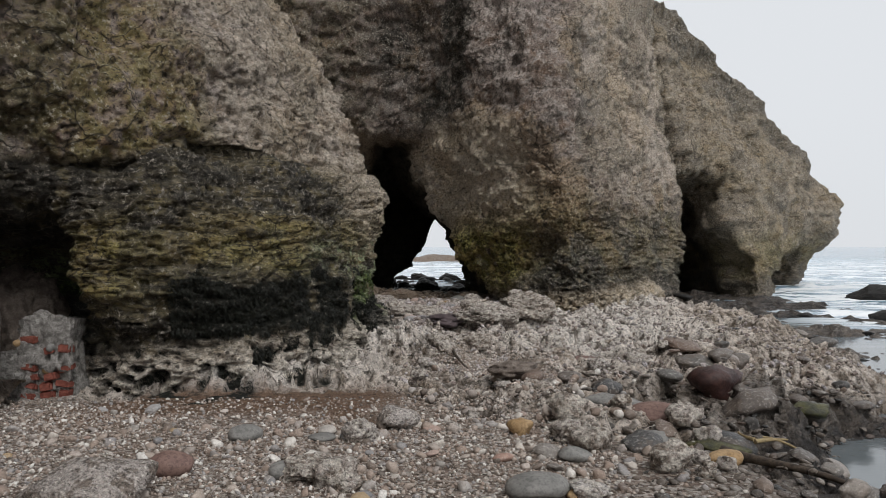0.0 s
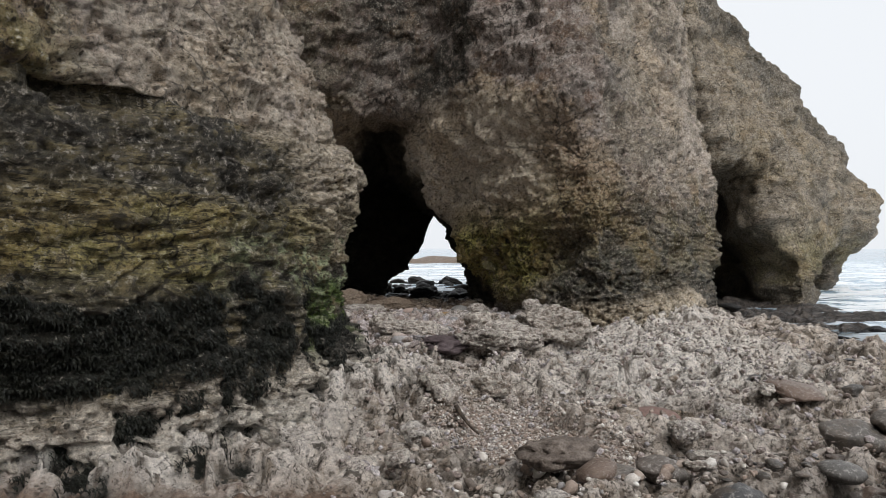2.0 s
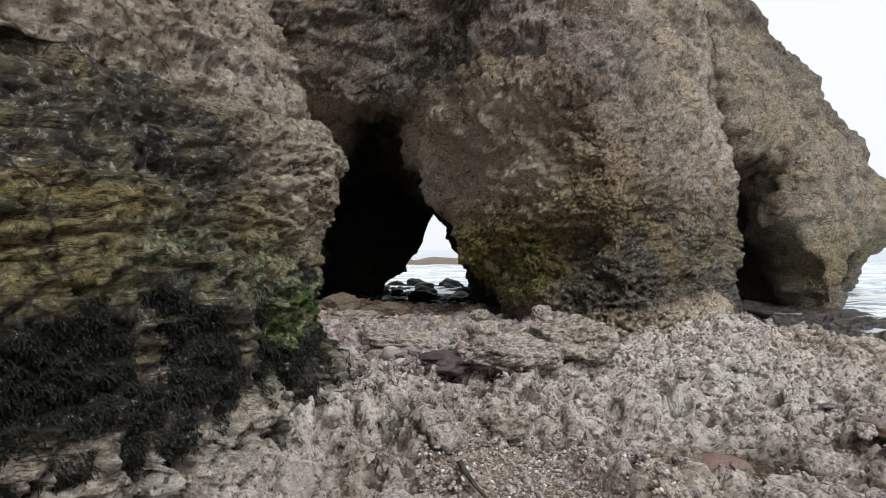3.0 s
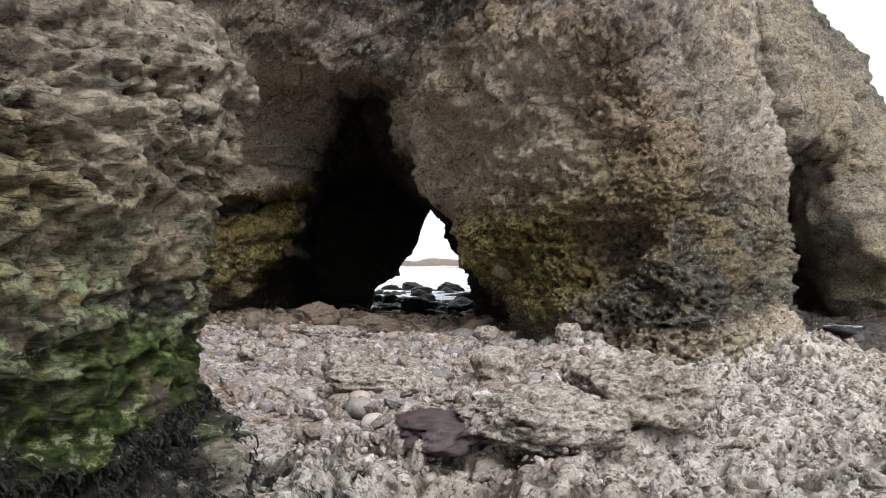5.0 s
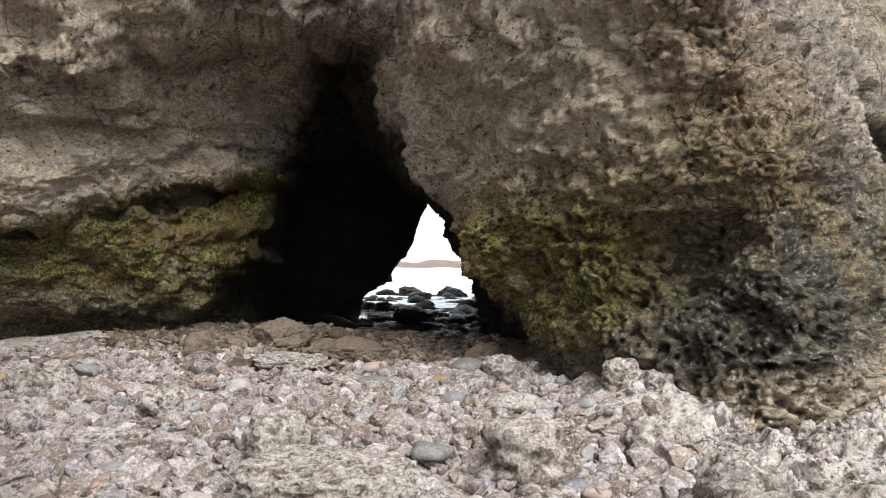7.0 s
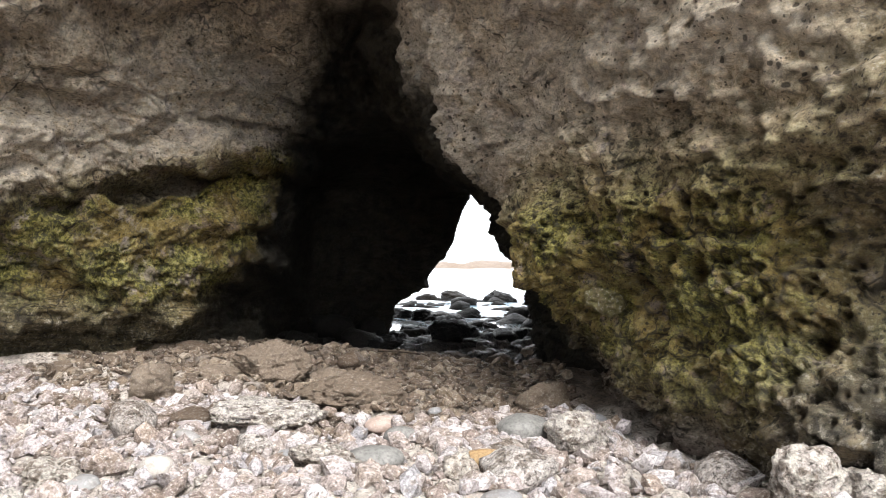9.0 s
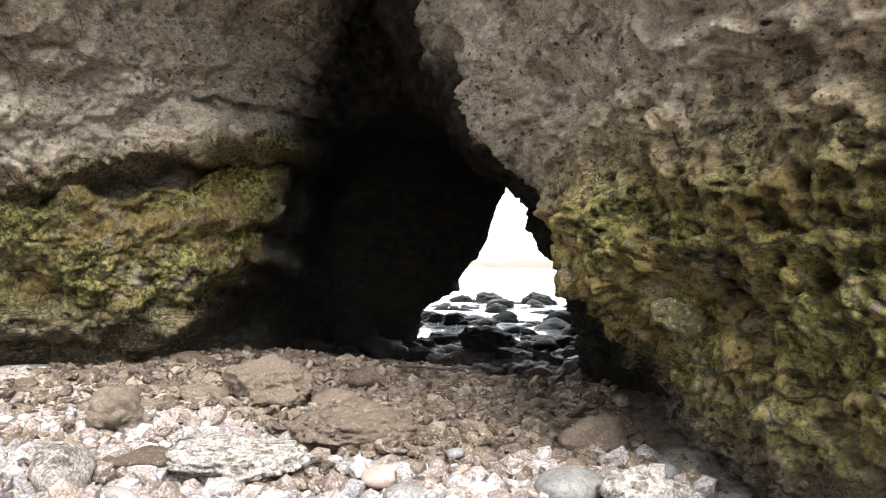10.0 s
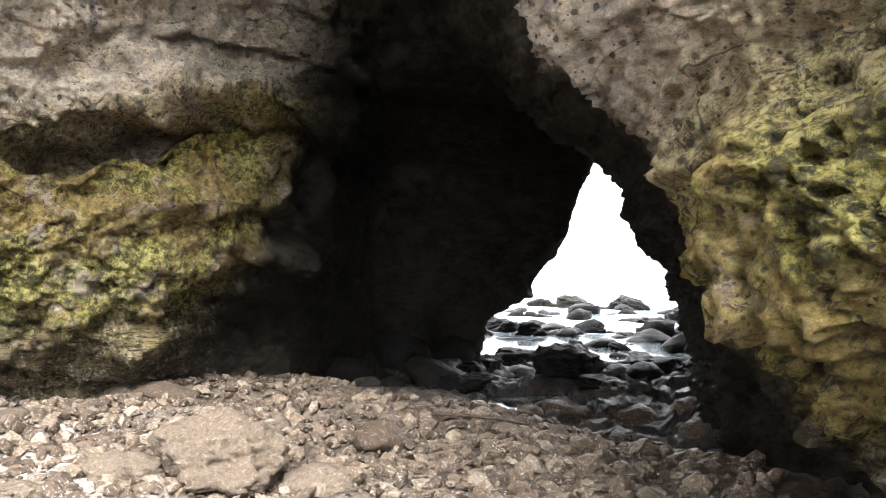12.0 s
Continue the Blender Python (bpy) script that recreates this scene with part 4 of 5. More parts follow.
FAR = 0.8
arch = thing("sea_arch", "brown-grey limestone sea arch with green algae low down", "sea arch", kind="structure", at=(0, 20, 0))
arch.location = (0, 0, 0)
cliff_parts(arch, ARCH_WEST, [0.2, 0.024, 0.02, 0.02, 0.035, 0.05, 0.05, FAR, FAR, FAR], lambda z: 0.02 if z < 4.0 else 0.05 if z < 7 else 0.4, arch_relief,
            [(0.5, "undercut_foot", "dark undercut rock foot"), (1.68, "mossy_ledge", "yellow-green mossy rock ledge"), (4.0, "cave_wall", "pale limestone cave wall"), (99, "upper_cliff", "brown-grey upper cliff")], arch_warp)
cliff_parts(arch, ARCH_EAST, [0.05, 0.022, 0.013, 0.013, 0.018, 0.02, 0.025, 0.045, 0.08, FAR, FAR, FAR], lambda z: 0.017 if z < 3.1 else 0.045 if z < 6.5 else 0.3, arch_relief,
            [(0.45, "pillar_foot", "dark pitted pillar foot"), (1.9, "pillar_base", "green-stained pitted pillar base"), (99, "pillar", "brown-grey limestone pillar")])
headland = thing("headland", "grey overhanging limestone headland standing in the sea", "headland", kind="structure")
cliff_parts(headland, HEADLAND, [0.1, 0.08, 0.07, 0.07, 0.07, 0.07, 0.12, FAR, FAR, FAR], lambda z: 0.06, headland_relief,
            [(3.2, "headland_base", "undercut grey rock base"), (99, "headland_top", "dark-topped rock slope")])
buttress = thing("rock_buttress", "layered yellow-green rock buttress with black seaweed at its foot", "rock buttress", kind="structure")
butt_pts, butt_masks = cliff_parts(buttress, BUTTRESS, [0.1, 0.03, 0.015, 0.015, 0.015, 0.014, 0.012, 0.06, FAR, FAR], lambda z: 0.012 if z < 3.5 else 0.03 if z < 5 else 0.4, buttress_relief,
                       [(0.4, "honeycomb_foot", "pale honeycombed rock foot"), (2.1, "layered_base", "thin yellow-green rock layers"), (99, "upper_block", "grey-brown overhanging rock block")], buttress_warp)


def weed_strands():
    """Short black fronds hanging from the foot of the buttress."""
    rng = np.random.default_rng(5)
    ok = np.where((butt_masks["weed"] > 0.3) & (butt_pts[:, 0] > -3.0) & (butt_pts[:, 1] < 10.6))[0]
    at = butt_pts[rng.choice(ok, 34000)]
    fx, fy = rng.uniform(-2.2, -0.1, 30000), rng.uniform(6.6, 10.4, 30000)
    g = np.stack([fx, fy, 0 * fx], 1)
    hollow = (foot_holes(g) > 0.55) & (near_line(fx, fy, (-1.9, 6.95), (-0.7, 10.6)) < 0.55) & (vnoise(g * 1.5, 99) > -0.2)
    at = np.concatenate([at, np.stack([fx, fy, shore_height(fx, fy) + 0.04], 1)[hollow]])
    n = len(at)
    out = np.array([0.86, -0.5, 0.0])
    ang = rng.uniform(0, np.pi, n)
    side = np.stack([np.cos(ang), np.sin(ang), 0 * ang], 1) * rng.uniform(0.002, 0.0045, n)[:, None]
    length = rng.uniform(0.01, 0.034, n)[:, None]
    sway = rng.normal(0, 0.45, (n, 3)) * length
    rows = []
    for k, (o, drop, wide) in enumerate([(0.0, 0.0, 1.0), (0.018, 0.3, 1.2), (0.02, 0.7, 0.9), (0.01, 1.0, 0.3)]):
        c = at + out * o + np.array([0, 0, -1.0]) * drop * length + sway * drop
        rows += [c - side * wide, c + side * wide]
    v = np.stack(rows, 1).reshape(-1, 3)
    b = np.arange(n)[:, None] * 8
    f = np.concatenate([np.concatenate([b + 2 * k, b + 2 * k + 1, b + 2 * k + 3, b + 2 * k + 2], 1) for k in range(3)])
    ob = new("seaweed", mesh_from("seaweed", v, f))
    ob.data.materials.append(WEED)
    tagged(ob, "black hanging seaweed on the rock foot", "seaweed", kind="stuff")


# ---- unseen cliff behind the camera's left shoulder, added to block sky light ----
def unseen_rear_cliff():
    ys = np.arange(-24, 6.6, 0.5)
    zs = np.arange(-0.6, 16, 0.4)
    y, z = [a.ravel() for a in np.meshgrid(ys, zs)]
    p = np.stack([-6.2 - 0.15 * z - 0.12 * np.maximum(0, 2 - y), y, z], 1)
    p[:, 0] += 0.5 * fbm(p * 0.4, 4, 120)
    m = {k: 0 * z for k in ("algae", "ochre", "dark", "pale", "mint", "weed", "deep", "layer")}
    m["pit"] = 0.3 + 0 * z
    front = mesh_from("wall_cliff", p, grid_faces(len(zs), len(ys), False), m)
    ob = new("wall_west", front)
    front.materials.append(ROCK)
    thick = ob.modifiers.new("thickness", "SOLIDIFY")
    thick.thickness, thick.offset = 3.0, 1.0
    tagged(ob, "brown limestone cliff along the beach", "cliff", kind="structure")


unseen_rear_cliff()


# ---- the shore ----
def lines(*spans):
    out = []
    for a, b, st in spans:
        out.append(np.arange(a, b, st))
    return np.concatenate(out + [[spans[-1][1]]])


def near_line(x, y, a, b):
    ax, ay = a
    dx, dy = b[0] - ax, b[1] - ay
    t = np.clip(((x - ax) * dx + (y - ay) * dy) / (dx * dx + dy * dy), 0, 1)
    return np.hypot(x - ax - t * dx, y - ay - t * dy)


def edge_line(y):
    """Where the dry shelf ends towards the sea."""
    return np.interp(y, [0, 5, 7.2, 11.2, 17, 24], [1.4, 1.9, 3.9, 4.8, 5.3, 6.5])


def shore_zones(x, y):
    p = np.stack([x, y, 0 * x], 1)
    w = 0.5 * vnoise(p * 0.7, 71) + 0.25 * vnoise(p * 2.2, 72)
    beach = (1 - ramp(y + 0.6 * w - 0.25 * np.minimum(x + 1.5, 0) + 1.1 * np.maximum(x + 0.5, 0), 6.5, 6.9))
    edge = edge_line(y) + 0.5 * w
    sea_side = ramp(x - edge, -0.2, 0.9)
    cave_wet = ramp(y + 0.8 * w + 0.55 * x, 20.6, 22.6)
    rubble = ramp(y + w - 0.5 * x, 12.2, 13.4) * (1 - ramp(x + 0.4 * w, 1.3, 2.0))
    return p, w, beach, sea_side, cave_wet, rubble


def gravel_flat(x, y, w):
    """A level pocket of gravel in the rock shelf."""
    return 1 - ramp(np.hypot((x - 0.55 + 0.25 * (y - 8)) / 0.5, (y - 8.0) / 1.0) + 0.5 * w, 0.8, 1.15)


POOLS = ((-1.0, 12.6, 0.34, 0.22), (1.5, 8.9, 0.55, 0.32))


def foot_holes(p):
    """Deep cups in the rock along the foot of the buttress."""
    return np.maximum(holes(p, 0.30, 89, 0.46, True), 0.7 * holes(p, 0.17, 94, 0.40, True))


def shore_height(x, y):
    p, w, beach, sea_side, cave_wet, rubble = shore_zones(x, y)
    q = p + 0.12 * np.stack([vnoise(p * 3, 78), vnoise(p * 3, 79), 0 * x], 1)
    turn = np.stack([q[:, 0] * 0.8 + q[:, 1] * 0.6, (-q[:, 0] * 0.6 + q[:, 1] * 0.8) * 1.7, 0 * x], 1)
    f1, f2, own = cells(turn * 1.0, 84, True, True)
    h1, h2, own2 = cells(turn * 2.6 + 7, 85, True, True)
    plates = 0.17 * (own - 0.5) * ramp(f2 - f1, 0.0, 0.35) + 0.09 * (own2 - 0.5) * ramp(h2 - h1, 0.0, 0.4)
    plates += 0.05 * ramp(f2 - f1, 0.0, 0.35) + 0.05 * ramp(h2 - h1, 0.0, 0.45)
    rough = fbm(p * 1.3, 3, 81) * 0.05
    lumps = np.abs(vnoise(q * 2.3, 82)) + 0.45 * np.abs(vnoise(q * 5.1, 83)) + 0.10 * np.abs(vnoise(q * 11.0, 80))
    foot = np.exp(-(near_line(x, y, (-1.9, 6.95), (-0.7, 10.6)) / 0.75) ** 2)
    shelf = -0.09 + rough + plates * (1 - 0.5 * rubble) * (1 - 0.6 * foot) + lumps * (0.08 + 0.03 * foot) * (1 - 0.5 * rubble)
    shelf += foot * 0.20 - 0.13 * foot_holes(p) * ramp(foot, 0.05, 0.2)
    shelf += 0.12 * np.exp(-(near_line(x, y, (1.6, 15.5), (4.3, 16.2)) / 0.35) ** 2)
    flat = gravel_flat(x, y, w)
    shelf = shelf * (1 - flat) + flat * (-0.05 + 0.02 * vnoise(p * 3, 87))
    for px, py, rx, ry in POOLS:
        hollow = np.exp(-(((x - px) / rx) ** 2 + ((y - py) / ry) ** 2) ** 2)
        shelf = shelf * (1 - hollow) - (0.15 + 0.02 * vnoise(p * 5, 86)) * hollow
    z = shelf * (1 - beach) + beach * (-0.02 + 0.03 * vnoise(p * 0.8, 88) + 0.006 * vnoise(p * 14, 89))
    low = -0.40 + 0.12 * fbm(p * 0.9, 3, 90) + 0.14 * (own2 - 0.5) * ramp(h2 - h1, 0.0, 0.2) + 0.03 * ridged(p * 4, 2, 92)
    low += 0.07 * (1 - ramp(y, 8, 10))
    z = z * (1 - sea_side) + low * sea_side
    for px, py, rx, ry in ((3.2, 6.1, 0.55, 0.5), (2.6, 5.2, 0.35, 0.4), (3.9, 7.1, 0.7, 0.4), (2.9, 4.4, 0.5, 0.4), (5.6, 10.5, 0.8, 0.5), (6.6, 12.5, 1.0, 0.6)):
        z = z - 0.22 * np.exp(-(((x - px) / rx) ** 2 + ((y - py) / ry) ** 2) ** 2)
    z = z * (1 - cave_wet) + (-0.34 - 0.20 * ramp(y, 25.5, 27.5) + 0.12 * fbm(p * 1.1, 3, 91) + 0.22 * (own2 - 0.4) * ramp(h2 - h1, 0.0, 0.2) + 0.03 * ridged(p * 5, 2, 93)) * cave_wet
    z -= 1.2 * ramp(x, 8.5, 14) + 1.5 * ramp(y, 36.5, 44) * (1 - ramp(x, 7, 8))
    return z


def build_ground():
    xs = lines((-400, -20, 40), (-20, -5, 0.6), (-5, -3.4, 0.05), (-3.4, 3.4, 0.02), (3.4, 8, 0.045), (8, 16, 0.25), (16, 60, 4), (60, 2000, 200))
    ys = lines((-400, -20, 40), (-20, 2.8, 0.5), (2.8, 6, 0.025), (6, 15.5, 0.02), (15.5, 22, 0.026), (22, 28, 0.045), (28, 40, 0.4), (40, 100, 6), (100, 3000, 300))
    x, y = [a.ravel() for a in np.meshgrid(xs, ys)]
    z = shore_height(x, y)
    _, w, beach, sea_side, cave_wet, rubble = shore_zones(x, y)
    pool = ramp(y + 0.5 * w, 3, 4) * (1 - ramp(y + w, 6.2, 7.0)) * ramp(x + 0.9 * w, 1.0, 2.2)
    flat = gravel_flat(x, y, w)
    wetpool = sum(np.exp(-(((x - px) / rx / 1.1) ** 2 + ((y - py) / ry / 1.1) ** 2) ** 2) for px, py, rx, ry in POOLS)
    masks = {
        "gravel": np.clip(beach + 0.3 * rubble + 0.9 * flat, 0, 1), "sand": beach * ramp(y + 0.9 * w, 4.7, 5.7) * (1 - ramp(x + 0.6 * w, -0.7, 0.2)) * ramp(x + 0.5 * w, -3.2, -2.4),
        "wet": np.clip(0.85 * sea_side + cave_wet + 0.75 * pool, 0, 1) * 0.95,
        "brown": np.clip(0.85 * ramp(y + w + 0.9 * np.minimum(x + 1, 0), 17.6, 19.2) * (1 - cave_wet) + 0.8 * wetpool, 0, 1),
        "chalk": np.exp(-(near_line(x, y, (-1.9, 6.95), (-0.7, 10.6)) / 0.7) ** 2) + 0.4 * rubble + 0.9 * ramp(x + w, 0.5, 1.3) * ramp(y, 8.5, 9.5) * (1 - sea_side) * (1 - 0.8 * ramp(x + w - edge_line(y), -1.6, -0.4)),
        "weed": ramp(foot_holes(np.stack([x, y, 0 * x], 1)), 0.5, 0.85) * (near_line(x, y, (-1.9, 6.95), (-0.7, 10.6)) < 0.8) * ramp(vnoise(np.stack([x, y, 0 * x], 1) * 1.5, 99), -0.45, -0.1),
        "rust": 0.35 * ramp(x + w, 0.8, 2.6) * ramp(y, 8.5, 10.5) * (1 - ramp(y, 14, 16))}
    p = np.stack([x, y, z], 1)
    near = (ramp(y, 2.9, 3.2) * (1 - ramp(y, 24, 27)) * ramp(x, -4.6, -4) * (1 - ramp(x, 5, 7)) * (1 - beach) * (1 - flat) * (1 - 0.8 * np.clip(wetpool, 0, 1)))[:, None]
    p = p + near * np.array([1, 1, 0.4]) * (shake(p * np.array([1, 1, 2.0]), 0.04, 0.3, 160) + shake(p * np.array([1, 1, 2.0]), 0.012, 0.09, 170))
    dry = 1 - np.clip(cave_wet + 0.6 * rubble, 0, 1)
    lie = np.stack([p[:, 0] * 0.75 + p[:, 1] * 0.66, (-p[:, 0] * 0.66 + p[:, 1] * 0.75) * 1.5, 0 * x], 1)
    g1, g2 = cells(lie * np.array([3.2, 3.2, 1]) + 0.5 * vnoise(p * 4, 95)[:, None], 96, flat=True)
    k1, k2 = cells(lie * np.array([7.5, 7.5, 1]) + 0.5 * vnoise(p * 9, 97)[:, None], 98, flat=True)
    some = ramp(vnoise(p * 1.6, 100), -0.4, 0.2)
    pit = 0.05 * holes(p, 0.22, 86, 0.40) * some + 0.026 * holes(p, 0.105, 87, 0.43) + 0.012 * holes(p, 0.055, 90, 0.42)
    pit += 0.035 * (1 - ramp(g2 - g1, 0.0, 0.4)) + 0.018 * (1 - ramp(k2 - k1, 0.0, 0.4)) * some
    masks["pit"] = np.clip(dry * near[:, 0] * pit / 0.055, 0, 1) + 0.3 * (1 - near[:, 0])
    up = grid_normals(p, len(xs), False) + np.array([0, 0, 2.5])
    p = p - near * (dry * pit)[:, None] * up / np.linalg.norm(up, axis=1, keepdims=True)
    ob = new("ground", mesh_from("ground", p, grid_faces(len(ys), len(xs), False), masks))
    ob.data.materials.append(GROUND)
    return tagged(ob, "honeycombed limestone shore with gravel and wet rock", "ground", kind="structure")


def build_sea():
    xs = lines((-3000, -40, 400), (-40, 2, 2), (2, 24, 0.12), (24, 60, 1.5), (60, 3000, 300))
    ys = lines((-40, 2, 2), (2, 40, 0.15), (40, 120, 2), (120, 3500, 300))
    x, y = [a.ravel() for a in np.meshgrid(xs, ys)]
    p = np.stack([x, y, 0 * x], 1)
    out = np.clip(ramp(x, 5.5, 9) * ramp(y, 10, 16) + ramp(y, 28, 34), 0, 1)
    z = SEA + out * 0.07 * fbm(p * np.array([0.4, 0.9, 1]), 3, 95)
    masks = {"foam": out * (1 - ramp(y, 60, 120)), "pool": 1 - out}
    ob = new("sea", mesh_from("sea", np.stack([x, y, z], 1), grid_faces(len(ys), len(xs), False), masks))
    ob.data.materials.append(WATER)
    return tagged(ob, "pale grey-blue sea with small breaking waves", "sea", kind="structure")


def rock_pool(x, y, rx, ry):
    """Shallow water in a hollow; its rim lies under the rock."""
    a = np.linspace(0, 2 * np.pi, 48, endpoint=False)
    r = np.concatenate([[0.0], np.ones(48)])
    v = np.stack([x + r * np.append(0, np.cos(a)) * rx * 1.15, y + r * np.append(0, np.sin(a)) * ry * 1.15, 0 * r - 0.10], 1)
    k = np.arange(48)
    f = np.stack([0 * k, 1 + k, 1 + (k + 1) % 48], 1)
    ob = new("rock_pool", mesh_from("rock_pool", v, f, {"foam": 0 * r, "pool": 1 + 0 * r}))
    ob.data.materials.append(POOL_WATER)
    tagged(ob, "shallow clear brown pool in the rock shelf", "rock pool", kind="structure")


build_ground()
build_sea()
for spot in POOLS:
    rock_pool(*spot)
weed_strands()


# ---- loose stones ----
def icosphere(level):
    bm = bmesh.new()
    bmesh.ops.create_icosphere(bm, subdivisions=level, radius=1.0)
    v = np.array([q.co[:] for q in bm.verts])
    f = np.array([[q.index for q in face.verts] for face in bm.faces])
    bm.free()
    return v, f


def rough_stone(seed, level=5, flat=0.7, pitted=True, pit=1.0):
    """A broken block about 1 m across, with pits and facets."""
    v, f = icosphere(level)
    rng = np.random.default_rng(seed)
    r = np.full(len(v), 1.0)
    for _ in range(13):
        a = rng.normal(size=3)
        a /= np.linalg.norm(a)
        r = np.minimum(r, rng.uniform(0.62, 0.9) / np.maximum(v @ a, 0.05))
    p = v * r[:, None]
    q = p * 0.8 + seed * 3.1
    d = 0.10 * fbm(q * 1.6, 4, seed) + 0.06 * ridged(q * 3.4, 3, seed + 9)
    if pitted:
        d -= pit * (0.13 * holes(q, 0.30 * pit, seed + 20) + 0.07 * holes(q, 0.15 * pit, seed + 21)) - 0.03 * vnoise(q * 11, seed + 23)
        d += 0.10 * (1 - pit) * np.abs(vnoise(q * 5, seed + 30))
        cup = comb(q * np.array([1, 1.3, 1.3]), 0.15, seed + 24)
        d -= 0.075 * cup
    p = p + v * d[:, None]
    p *= np.array([0.5, 0.42, 0.5 * flat])
    return mesh_from("stone", p, f, {"pit": np.clip(cup, 0, 1) if pitted else np.full(len(v), 0.4)})


def cobble_stone(seed, flat=0.5):
    """A sea-rounded stone about 1 m long."""
    v, f = icosphere(3)
    rng = np.random.default_rng(seed)
    r = np.full(len(v), 1.0)
    for _ in range(5):
        a = rng.normal(size=3)
        a /= np.linalg.norm(a)
        h = rng.uniform(0.75, 0.95) / np.maximum(v @ a, 0.05)
        r = np.minimum(r, h) * 0.75 + r * 0.25
    p = v * r[:, None] * (1 + 0.06 * fbm(v * 1.1 + seed, 3, seed))[:, None]
    return mesh_from("cobble", p * np.array([0.52, 0.38, 0.5 * flat]), f)


ROUGH = [rough_stone(k, 4, fl) for k, fl in ((1, 0.75), (2, 0.55), (3, 0.9), (4, 0.65), (5, 0.8), (6, 0.5))]
PLATES = [rough_stone(k, 5, fl, True, 0.55) for k, fl in ((7, 0.45), (8, 0.5), (9, 0.6))]
SMALL = {m.name: n for m, n in zip(ROUGH, [rough_stone(k, 3, fl) for k, fl in ((1, 0.75), (2, 0.55), (3, 0.9), (4, 0.65), (5, 0.8), (6, 0.5))])}
PLAIN_BLOCK = [rough_stone(k, 3, fl, False) for k, fl in ((11, 0.6), (12, 0.8), (13, 0.35), (14, 0.45))]
ROUND = [cobble_stone(k, fl) for k, fl in ((21, 0.45), (22, 0.55), (23, 0.38), (24, 0.6), (25, 0.48), (26, 0.7))]
SKINS = {}


def dressed(mesh, material):
    """The mesh with another material, made once for each pair."""
    key = (mesh.name, material.name)
    if key not in SKINS:
        SKINS[key] = mesh.copy()
        SKINS[key].materials.clear()
        SKINS[key].materials.append(material)
    return SKINS[key]


def stone(name, mesh, material, x, y, size, label, group, turn=0.0, tip=(0, 0), squash=1.0, sink=0.3, lift=None):
    ob = new(name, dressed(mesh, material))
    half = np.abs(np.array([v.co.z for v in mesh.vertices])).max() * size * squash
    z = float(shore_height(np.array([x]), np.array([y]))[0]) if lift is None else lift
    ob.matrix_world = pose(x, y, z + half * (1 - 2 * sink), tip[0], tip[1], turn) @ Matrix.Diagonal((size, size, size * squash, 1))
    return tagged(ob, label, "rock", group)


GROUPS = {"boulder": "boulders on the shore", "cobble": "cobbles on the shore", "wet_rock": "wet rocks beyond the arch"}
